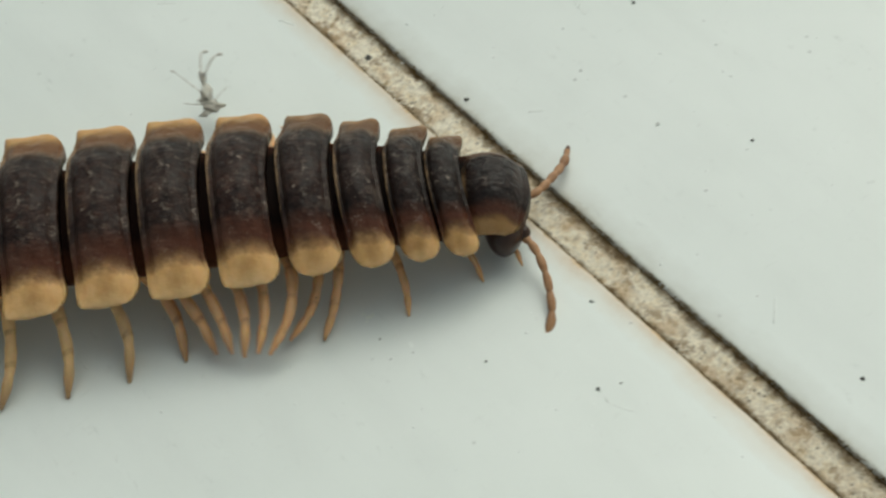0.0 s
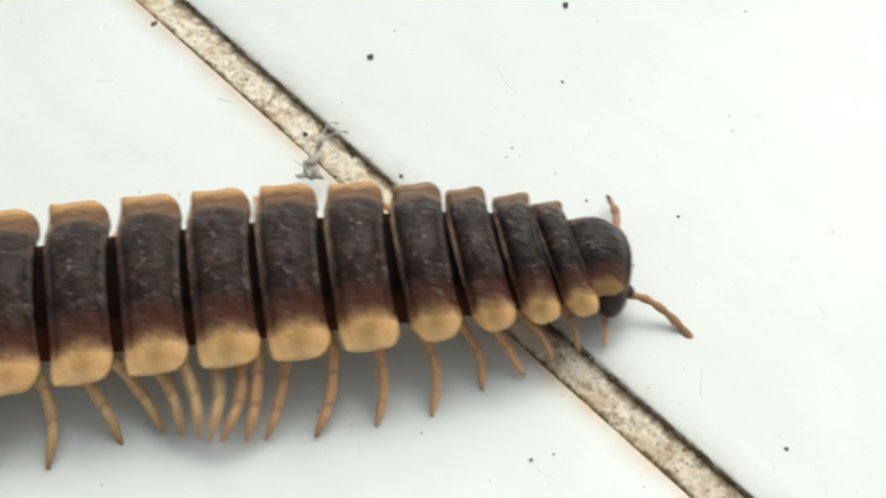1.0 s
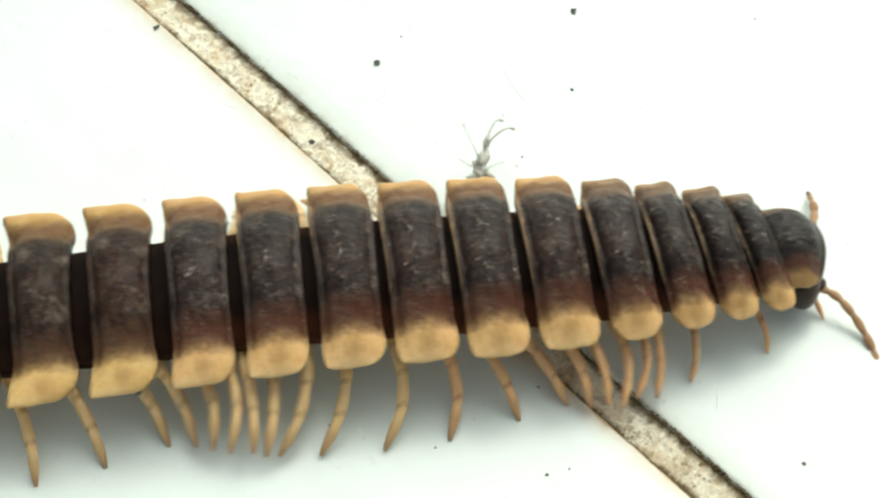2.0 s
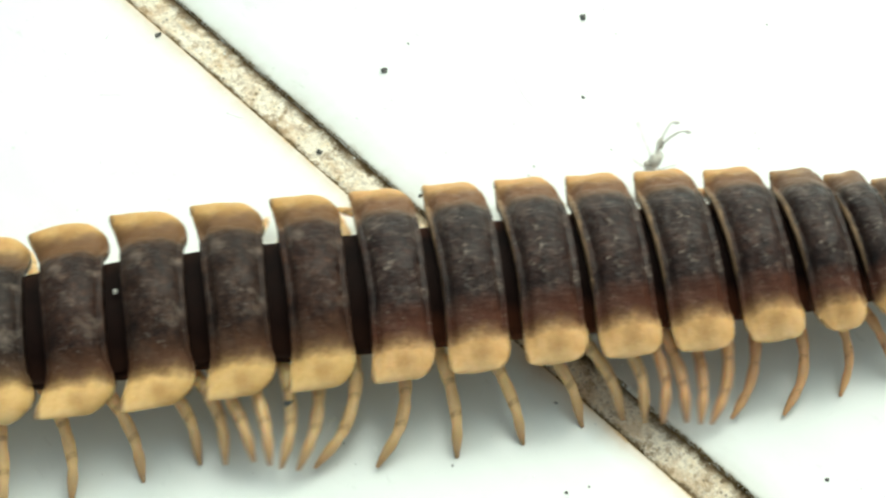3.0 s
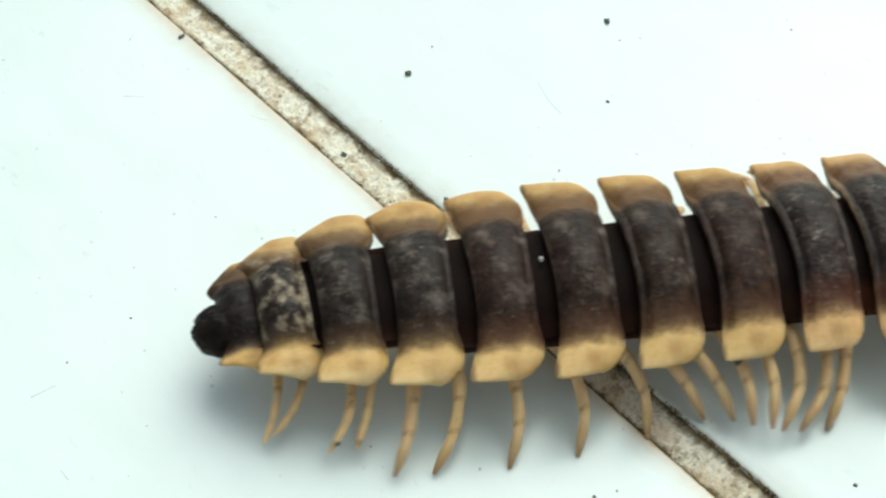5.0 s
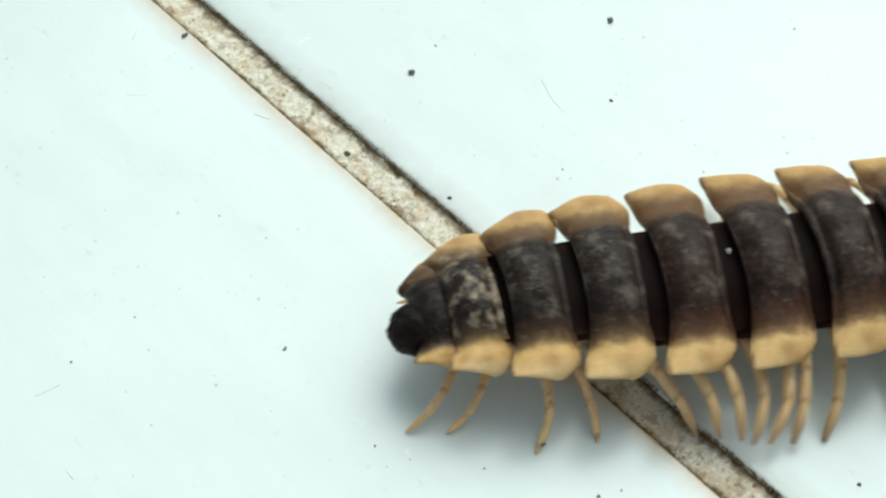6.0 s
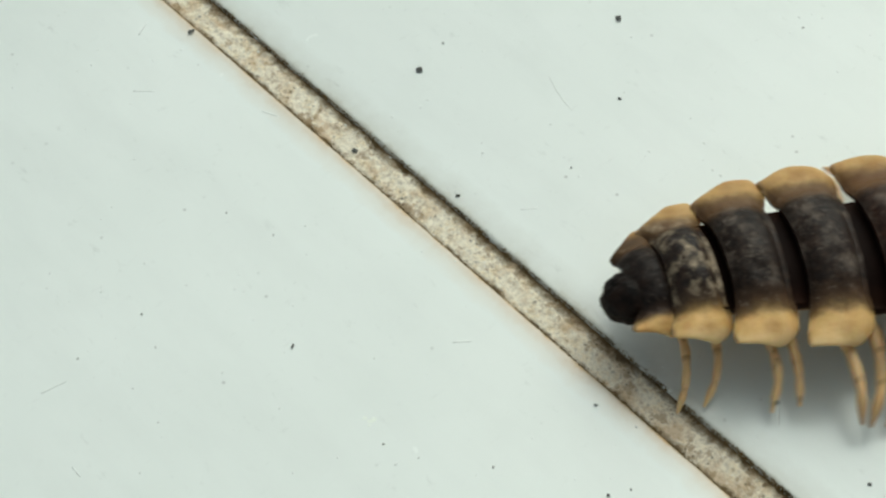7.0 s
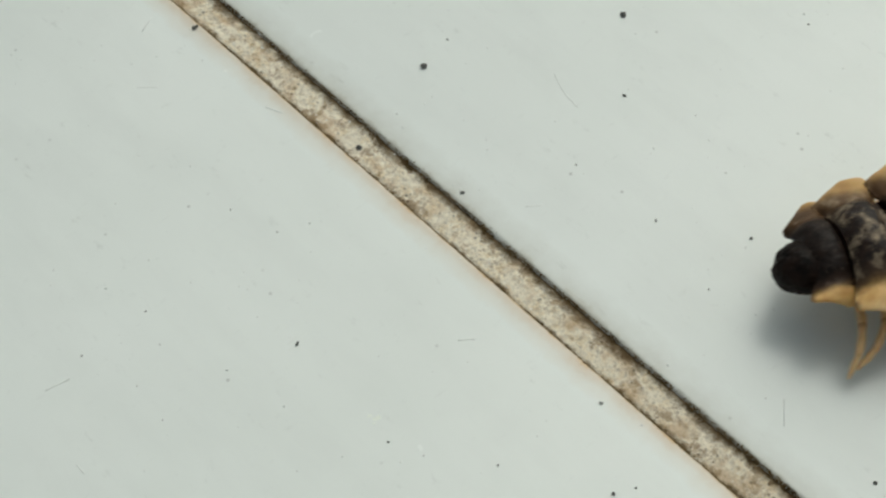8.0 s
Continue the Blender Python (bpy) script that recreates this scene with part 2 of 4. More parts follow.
TILE = make_tile_glaze()
GROUT = make_grout("sandy_cement_grout", False)
DIRTY_GROUT = make_grout("stained_cement_grout", True)
CONCRETE = make_plain("grey_concrete", (0.26, 0.25, 0.23), (0.40, 0.39, 0.36), 18, 0.9, 0.002, 0.2)
GRIME = make_plain("dark_olive_grime", (0.055, 0.038, 0.014), (0.210, 0.142, 0.062), 900, 0.95, 0.0, 0.15)
SHELL = make_ring_shell("brown_black_ring_shell", 0.05, 0.02, far_dim=0.50, tone=(0.74, 0.76, 0.76), glint=1.0, gloss=0.27, wax=(1.06, 1.00, 1.07))
NECK = make_ring_shell("neck_shield_shell", 0.0, 0.11, far_dim=0.95, tone=(0.60, 0.60, 0.60), wax=(0.64, 0.60, 0.62))
FRONT = make_ring_shell("front_ring_shell", 0.05, 0.06, far_dim=0.95, tone=(0.58, 0.60, 0.60), glint=1.0, gloss=0.30, wax=(1.06, 1.00, 1.07))
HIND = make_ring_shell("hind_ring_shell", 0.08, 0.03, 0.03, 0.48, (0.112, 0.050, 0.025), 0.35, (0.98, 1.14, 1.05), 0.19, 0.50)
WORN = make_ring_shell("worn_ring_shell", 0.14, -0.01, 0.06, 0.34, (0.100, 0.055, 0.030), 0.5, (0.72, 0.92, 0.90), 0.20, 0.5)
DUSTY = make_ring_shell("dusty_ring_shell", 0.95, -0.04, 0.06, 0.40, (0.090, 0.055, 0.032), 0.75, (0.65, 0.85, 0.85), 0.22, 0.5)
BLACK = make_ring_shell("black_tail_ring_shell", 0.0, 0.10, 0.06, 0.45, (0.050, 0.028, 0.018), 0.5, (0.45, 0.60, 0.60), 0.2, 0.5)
COLLAR = make_collar("red_black_collar", (0.085, 0.026, 0.011))
HIND_COLLAR = make_collar("black_collar", (0.030, 0.012, 0.0065))
BELLY = make_plain("tan_belly", (0.30, 0.17, 0.07), (0.46, 0.29, 0.13), 800, 0.5, 0.00004)
TAIL = make_plain("black_warty_tail", (0.0016, 0.0010, 0.0008), (0.020, 0.010, 0.006), 1100, 0.50, 0.00007, 0.12)
HEAD = make_plain("dark_brown_head", (0.020, 0.009, 0.006), (0.055, 0.024, 0.015), 900, 0.35, 0.00003)
LEG = make_leg_skin("amber_leg_skin", (0.74, 0.440, 0.212), (0.24, 0.13, 0.07))
HIND_LEG = make_leg_skin("honey_leg_skin", (0.81, 0.555, 0.272), (0.30, 0.17, 0.08))
ANTENNA = make_plain("orange_brown_antenna", (0.26, 0.125, 0.058), (0.50, 0.28, 0.145), 1200, 0.45, 0.00003)
ANTENNA_TIP = make_plain("dark_antenna_tip", (0.06, 0.028, 0.015), (0.12, 0.055, 0.03), 1500, 0.5)
GRIT = make_plain("dark_grit", (0.055, 0.057, 0.052), (0.19, 0.19, 0.175), 2500, 0.85, 0.00003, 0.3)
MARK = make_plain("grey_scuff_dust", (0.63, 0.66, 0.635), (0.74, 0.775, 0.745), 1800, 0.6, 0.0, 0.4)
STRAND = make_plain("dusty_grey_strand", (0.34, 0.33, 0.29), (0.80, 0.78, 0.72), 2200, 0.8, 0.00003)
SPECK = make_plain("grey_speck", (0.36, 0.365, 0.36), (0.62, 0.63, 0.61), 2500, 0.9, 0.0, 0.2)
SPECK_DARK = make_plain("dull_grey_grit", (0.18, 0.19, 0.18), (0.38, 0.39, 0.37), 2500, 0.9, 0.0, 0.2)
POLLEN = make_plain("pale_green_smear", (0.680, 0.730, 0.655), (0.735, 0.780, 0.720), 1600, 0.3, 0.0, 0.6)
WISP = make_plain("pale_papery_skin", (0.58, 0.54, 0.44), (0.88, 0.86, 0.80), 1500, 0.6, 0.00004)
WISP.node_tree.nodes["Principled BSDF"].inputs["Transmission Weight"].default_value = 0.45


# ---- building helpers ----
def part(name, bm, material, parent, label=""):
    me = bpy.data.meshes.new(name)
    bmesh.ops.recalc_face_normals(bm, faces=bm.faces)
    for f in bm.faces:
        f.smooth = True
    bm.to_mesh(me)
    bm.free()
    for m in material if isinstance(material, tuple) else (material,):
        me.materials.append(m)
    ob = new(name, me)
    ob.parent = parent
    if label:
        tagged(ob, label)
    return ob


def tube(bm, points, radii, sides=10, slot=0):
    """A closed tapering tube along points, all in metres."""
    points = [Vector(p) for p in points]
    rings, side = [], None
    for i, p in enumerate(points):
        along = (points[min(i + 1, len(points) - 1)] - points[max(i - 1, 0)]).normalized()
        side = (side - along * side.dot(along)).normalized() if side else along.orthogonal().normalized()
        up = along.cross(side)
        rings.append([bm.verts.new(p + radii[i] * (math.cos(a) * side + math.sin(a) * up))
                      for a in (2 * math.pi * k / sides for k in range(sides))])
    for a, b in zip(rings, rings[1:]):
        for k in range(sides):
            bm.faces.new((a[k], a[(k + 1) % sides], b[(k + 1) % sides], b[k])).material_index = slot
    for r, p in ((rings[0], points[0]), (rings[-1], points[-1])):
        mid = bm.verts.new(p)
        for k in range(sides):
            bm.faces.new((r[k], r[(k + 1) % sides], mid)).material_index = slot


def smooth_line(points, steps):
    """A rounded line through points (Catmull-Rom)."""
    p = [Vector(q) for q in points]
    p = [2 * p[0] - p[1], *p, 2 * p[-1] - p[-2]]
    out = []
    for i in range(1, len(p) - 2):
        for k in range(steps):
            t = k / steps
            out.append(0.5 * (2 * p[i] + (p[i + 1] - p[i - 1]) * t + (2 * p[i - 1] - 5 * p[i] + 4 * p[i + 1] - p[i + 2]) * t * t
                              + (3 * p[i] - p[i - 1] - 3 * p[i + 1] + p[i + 2]) * t ** 3))
    return [*out, p[-2]]


def lump(bm, at, radii, turn, seed, rough=0.35, detail=2):
    """An irregular grain."""
    m = Matrix.Translation(at) @ turn.to_4x4() @ Matrix.Diagonal((*radii, 1))
    made = bmesh.ops.create_icosphere(bm, subdivisions=detail, radius=1.0)["verts"]
    for v in made:
        v.co *= 1 + rough * noise.noise(v.co * 2.1 + Vector((seed * 3.7, seed, 0)))
        v.co = m @ v.co


# ---- floor: white glazed tiles with a sandy joint ----
JOINT_ANGLE = radians(-47.12)
TILE_SIZE, TILE_THICK, JOINT_WIDTH, JOINT_MIDDLE = 0.300, 0.008, 0.00190, 0.00150
TO_FLOOR = Matrix.Rotation(JOINT_ANGLE, 4, "Z") @ Matrix.Translation((0.012, JOINT_MIDDLE, 0))   # x along the joint, y across it


def build_ground():
    bm = bmesh.new()
    bmesh.ops.create_grid(bm, x_segments=8, y_segments=8, size=400)
    ground = part("ground", bm, CONCRETE, None)
    ground.location.z = -0.0122
    tagged(ground, "grey concrete ground round the tiled floor", "ground", kind="structure")


def build_floor():
    bm = bmesh.new()
    span = 4 * (TILE_SIZE + JOINT_WIDTH)
    bmesh.ops.create_cube(bm, size=1, matrix=Matrix.Translation((0, 0, -0.0106)) @ Matrix.Diagonal((1.75 * span, 2 * span, 0.003, 1)))
    floor = part("floor", bm, GROUT, None)
    floor.matrix_basis = TO_FLOOR
    tagged(floor, "white glazed floor tiles with a dirty sandy joint", "floor", kind="structure")
    # the filled joint that crosses the view, with its crumbly surface
    bm = bmesh.new()
    nu, nv, half = 900, 22, 0.045
    grid = []
    for i in range(nu + 1):
        row = []
        for j in range(nv + 1):
            x, y = -half + 2 * half * i / nu, (j / nv - 0.5) * (JOINT_WIDTH + 0.0008)
            p = Vector((x, y, 0))
            z = -0.00020 + 0.00007 * noise.fractal(p * 2200, 1.0, 2.0, 4) + 0.00005 * noise.noise(p * 400)
            z -= 0.00018 * max(0.0, abs(2 * j / nv - 1) - 0.55)
            row.append(bm.verts.new((x, y, min(z, -0.00006))))
        grid.append(row)
    for i in range(nu):
        for j in range(nv):
            bm.faces.new((grid[i][j], grid[i + 1][j], grid[i + 1][j + 1], grid[i][j + 1]))
    skirt = bmesh.ops.extrude_edge_only(bm, edges=[e for e in bm.edges if e.is_boundary])["geom"]
    for v in skirt:
        if isinstance(v, bmesh.types.BMVert):
            v.co.z = -0.0088
    part("grout_joint", bm, DIRTY_GROUT, floor, "crumbly beige cement grout with dark pits")
    # the plain joints farther off
    bm = bmesh.new()
    for k in range(-4, 4):
        at = k * (TILE_SIZE + JOINT_WIDTH)
        for turn in (0, 1):
            if k == 0 and not turn:
                for s in (-1, 1):
                    bmesh.ops.create_cube(bm, size=1, matrix=Matrix.Translation((s * (0.875 * span + half) / 2, 0, -0.00475))
                                          @ Matrix.Diagonal((0.875 * span - half, JOINT_WIDTH + 0.0006, 0.0086, 1)))
                continue
            away = at + (0.5 * (TILE_SIZE + JOINT_WIDTH) if turn else 0)
            bmesh.ops.create_cube(bm, size=1, matrix=Matrix.Rotation(radians(90 * turn), 4, "Z") @ Matrix.Translation((0, -away if turn else away, -0.00475 - 0.0001 * turn))
                                  @ Matrix.Diagonal(((2 if turn else 1.75) * span, JOINT_WIDTH + 0.0006, 0.0086, 1)))
    tagged(part("grout_lines", bm, GROUT, floor), kind="stuff")
    # grime packed along both lips of the joint
    rng = random.Random(5)
    bm = bmesh.new()
    for side, count, wide in ((1, 34000, 0.00017), (-1, 15000, 0.00008)):
        for i in range(count):
            x = rng.uniform(-half, half)
            spread = wide * (0.35 + 0.9 * max(0.0, noise.noise(Vector((x * 330, side * 7, 0))) + 0.45))
            if rng.random() > 0.55 + 0.9 * noise.noise(Vector((x * 900, side * 3, 5))):
                continue
            if side > 0 and x < 0.004 and rng.random() < 0.40:          # thinner towards one end
                continue
            lip = 0.00010 + 0.00007 * noise.noise(Vector((x * 1500, side * 5, 2))) + 0.00005 * noise.noise(Vector((x * 5200, side, 8)))
            y = side * (JOINT_WIDTH / 2 + lip - rng.gauss(0, 1) * spread)
            if abs(y) > JOINT_WIDTH / 2 + 0.00010:
                y = side * (JOINT_WIDTH / 2 + 0.00010 + (abs(y) - JOINT_WIDTH / 2 - 0.00010) * 0.22)
            r = rng.choice((0.000016, 0.000024, 0.000034, 0.000052)) * rng.uniform(0.7, 1.1)
            z = 0.000005 - 0.00017 * min(1.0, max(0.0, JOINT_WIDTH / 2 + 0.00022 - abs(y)) / 0.00030) ** 0.6
            turn = Euler((rng.random() * 6, rng.random() * 6, rng.random() * 6)).to_matrix()
            six = [bm.verts.new(Vector((x, y, z)) + turn @ Vector(c) * r) for c in ((1.5, 0, 0), (0, 1, 0), (-1.4, 0, 0), (0, -1, 0), (0, 0, 0.9), (0, 0, -0.8))]
            for a in range(4):
                bm.faces.new((six[a], six[(a + 1) % 4], six[4]))
                bm.faces.new((six[(a + 1) % 4], six[a], six[5]))
    tagged(part("grime", bm, GRIME, floor, "dark olive-brown grime packed along the joint's lips"), kind="stuff")
    # tiles share one mesh
    bm = bmesh.new()
    bmesh.ops.create_cube(bm, size=1, matrix=Matrix.Translation((0, 0, -TILE_THICK / 2)) @ Matrix.Diagonal((TILE_SIZE, TILE_SIZE, TILE_THICK, 1)))
    bmesh.ops.bevel(bm, geom=[e for e in bm.edges if all(v.co.z > -0.001 for v in e.verts)], offset=0.00028, segments=4, affect="EDGES", profile=0.6)
    first = part("tile", bm, TILE, floor)
    for i in range(-3, 4):
        for j in range(-3, 5):
            ob = first if (i, j) == (-3, -3) else new("tile", first.data)
            ob.parent = floor
            ob.location = (i * (TILE_SIZE + JOINT_WIDTH), (j - 0.5) * (TILE_SIZE + JOINT_WIDTH), 0)
    return floor


# ---- the millipede ----
# distance of each ring behind the collar, full width, height of its lobe edge and rise of its back, in mm
RING_BACK = [0.0, 1.63, 3.47, 5.71, 8.26, 11.38, 14.70, 18.04, 21.47, 24.94, 28.38, 32.04, 35.74, 39.43, 43.14, 46.80, 50.31, 53.26, 55.32]
RING_WIDE = [4.7, 7.1, 7.9, 8.7, 9.5, 10.1, 10.5, 10.6, 10.7, 10.85, 10.9, 10.95, 10.9, 10.9, 10.6, 10.2, 9.2, 7.5, 5.6]
RING_EDGE = [2.75, 2.75, 3.0, 3.3, 3.5, 3.6, 3.6, 3.6, 3.6, 3.62, 3.65, 3.72, 3.78, 3.84, 3.92, 3.98, 3.98, 3.78, 3.45]
LOBE_DROP = [0.80, 1.1, 1.1, 1.05, 1.0, 0.95, 0.92, 0.88, 0.85, 0.78, 0.66, 0.52, 0.38, 0.24, 0.08, -0.06, -0.12, -0.12, -0.10]
BACK_RISE = [0.65, 0.95, 1.1, 1.2, 1.25, 1.3, 1.3, 1.3, 1.3, 1.3, 1.3, 1.3, 1.3, 1.3, 1.25, 1.2, 1.1, 0.95, 0.75]
SWEEP = [0.2, 0.65, 0.65, 0.60, 0.50, 0.40, 0.30, 0.20, 0.0, 0.0, -0.05, -0.08, -0.08, -0.08, -0.06, -0.01, 0.10, 0.15, 0.10]
LAST = 18
SHELL_LONG = {0: 1.40, 1: 0.95, 2: 0.91, 3: 0.86, 4: 0.85, 5: 0.85, 6: 0.85, 7: 0.85, 8: 0.84, 9: 0.83, 10: 0.79, 11: 0.77, 12: 0.76, 13: 0.76, 14: 0.76, 15: 0.77, 16: 0.83, 17: 0.98, 18: 1.02}     # length of the back plate by pitch

# how far the collar has come along the floor, in mm
STRIDE_T = [0.0, 0.5, 1.0, 1.5, 2.8, 3.0, 3.5, 4.0, 4.5, 4.7, 5.8, 6.0, 6.5, 7.0, 7.5, 8.0]
STRIDE_S = [2.56, 7.12, 11.06, 15.55, 26.35, 28.25, 33.10, 37.55, 41.90, 44.0, 53.5, 55.2, 59.9, 64.9, 68.9, 73.2]
# sideways sway of the rings about the common track, in mm
SWAY_N = [0, 4, 8, 12, 16, 18]
SWAY_T = [0.0, 0.5, 1.0, 1.5, 3.0, 3.5, 4.0, 4.5, 4.7, 5.8, 6.0, 6.5, 7.0, 7.5, 8.0]
SWAY = [[-0.20, 0.28, 0.30, 0.30, 0.30, 0.30],
        [-0.20, 0.05, 0.11, 0.07, 0.07, 0.07],
        [-0.38, -0.25, 0.06, 0.09, 0.09, 0.09],
        [-0.30, -0.49, 0.06, 0.03, 0.03, 0.03],
        [-0.21, -0.21, 0.27, 0.39, 0.13, 0.13],
        [0.05, 0.05, 0.25, 0.11, -0.35, -0.35],
        [0.01, 0.01, -0.04, -0.24, -0.54, -0.74],
        [0.30, 0.30, 0.37, 0.40, 0.33, 0.33],
        [0.03, 0.03, 0.03, 0.05, -0.10, -0.10],
        [-0.02, -0.02, -0.02, -0.02, -0.22, -0.41],
        [-0.40, -0.40, -0.40, -0.46, -0.85, -1.15],
        [0.35, 0.35, 0.35, 0.39, 0.55, 0.48],
        [-0.10, -0.10, -0.10, -0.10, -0.25, -0.59],
        [-0.30, -0.30, -0.30, -0.35, -0.41, -0.59],
        [0.00, 0.00, 0.00, 0.00, 0.00, 0.00]]
# steps that each leg has done by then, the same for all legs but for the wave along the body
STEP_T = [0.0, 0.5, 1.0, 1.5, 2.8, 3.0, 3.5, 4.0, 4.5, 4.7, 5.8, 6.0, 6.5, 7.0, 7.5, 8.0]
STEP_P = [0.260, 0.561, 0.853, 1.132, 1.905, 2.023, 2.336, 2.668, 2.942, 3.045, 3.590, 3.700, 4.090, 4.400, 4.840, 5.140]
SWING = 0.616        # share of a step that the foot is off the floor
WAVE = 5.39          # rings from one wave of steps to the next


def travelled(t):
    """A rounded curve through the stride table."""
    k = max(0, min(len(STRIDE_T) - 2, sum(s <= t for s in STRIDE_T) - 1))

    def slope(i):
        a, b = max(i - 1, 0), min(i + 1, len(STRIDE_T) - 1)
        return (STRIDE_S[b] - STRIDE_S[a]) / (STRIDE_T[b] - STRIDE_T[a])
    h = STRIDE_T[k + 1] - STRIDE_T[k]
    u = (t - STRIDE_T[k]) / h
    return (STRIDE_S[k] * (1 + 2 * u) * (1 - u) ** 2 + STRIDE_S[k + 1] * u * u * (3 - 2 * u)
            + slope(k) * h * u * (1 - u) ** 2 - slope(k + 1) * h * u * u * (1 - u))


def track(x):
    return -4.522 + 0.10814 * x - 0.000395 * x * x + 0.0000311 * max(-30, min(30, x)) ** 3


def sway(n, t):
    rows = [np.interp(n, SWAY_N, r) for r in SWAY]
    return float(np.interp(t, SWAY_T, rows))


def veer(n, t):
    """How far the foremost rings turn aside as the head feels its way."""
    return float(np.interp(t, (0.0, 0.5, 1.0, 1.5, 3.0), (0.0, 3.0, 7.0, 5.0, 4.0))) * max(0.0, 1 - n / 5)


def ring_pose(back, n, t):
    """Where the body stands at that distance behind the collar, on the floor, heading along the track."""
    def at(b):
        x = travelled(t) - b
        return Vector((x, track(x) + sway(n, t), 0))
    p, q = at(back), at(back - 2.0) - at(back + 2.0)
    head = math.degrees(math.atan2(q.y, q.x)) + 1.0 + veer(n, t) + (-2.0 if n == 0 else 4.0 if n < 2 else 2.0 if n < 4 else {16: 2.0, 17: 5.0, 18: 9.0}.get(n, 0.0))
    return pose(p.x * MM, p.y * MM, 0, 0, 0, head)


def tuck(t):
    """How far the tail end is drawn in, in mm."""
    return float(np.interp(t, (4.5, 5.8, 6.2, 6.5, 7.0, 7.5), (0.0, 0.55, 0.45, 0.18, 0.35, 0.0)))


def stretch(t):
    """How far the head end reaches out at the start."""
    return float(np.interp(t, (0.0, 0.3, 0.6), (0.40, 0.15, 0.0)))


def pitch_of(n):
    a, b = max(n - 1, 0), min(n + 1, LAST)
    return (RING_BACK[b] - RING_BACK[a]) / (b - a)


def arch_height(n, k):
    """Height of the back at k of the half width: a low dome that runs out into two drooping lobes."""
    edge, drop, dome = RING_EDGE[n], LOBE_DROP[n], BACK_RISE[n]
    blend = max(0.0, min(1.0, (k - 0.50) / 0.30))
    inner = edge + drop + dome * (1 - (k / 0.68) ** 2.2)
    outer = edge + drop * (1 - max(0.0, (k - 0.62) / 0.38) ** 1.2)
    blend = blend * blend * (3 - 2 * blend)
    return inner * (1 - blend) + outer * blend


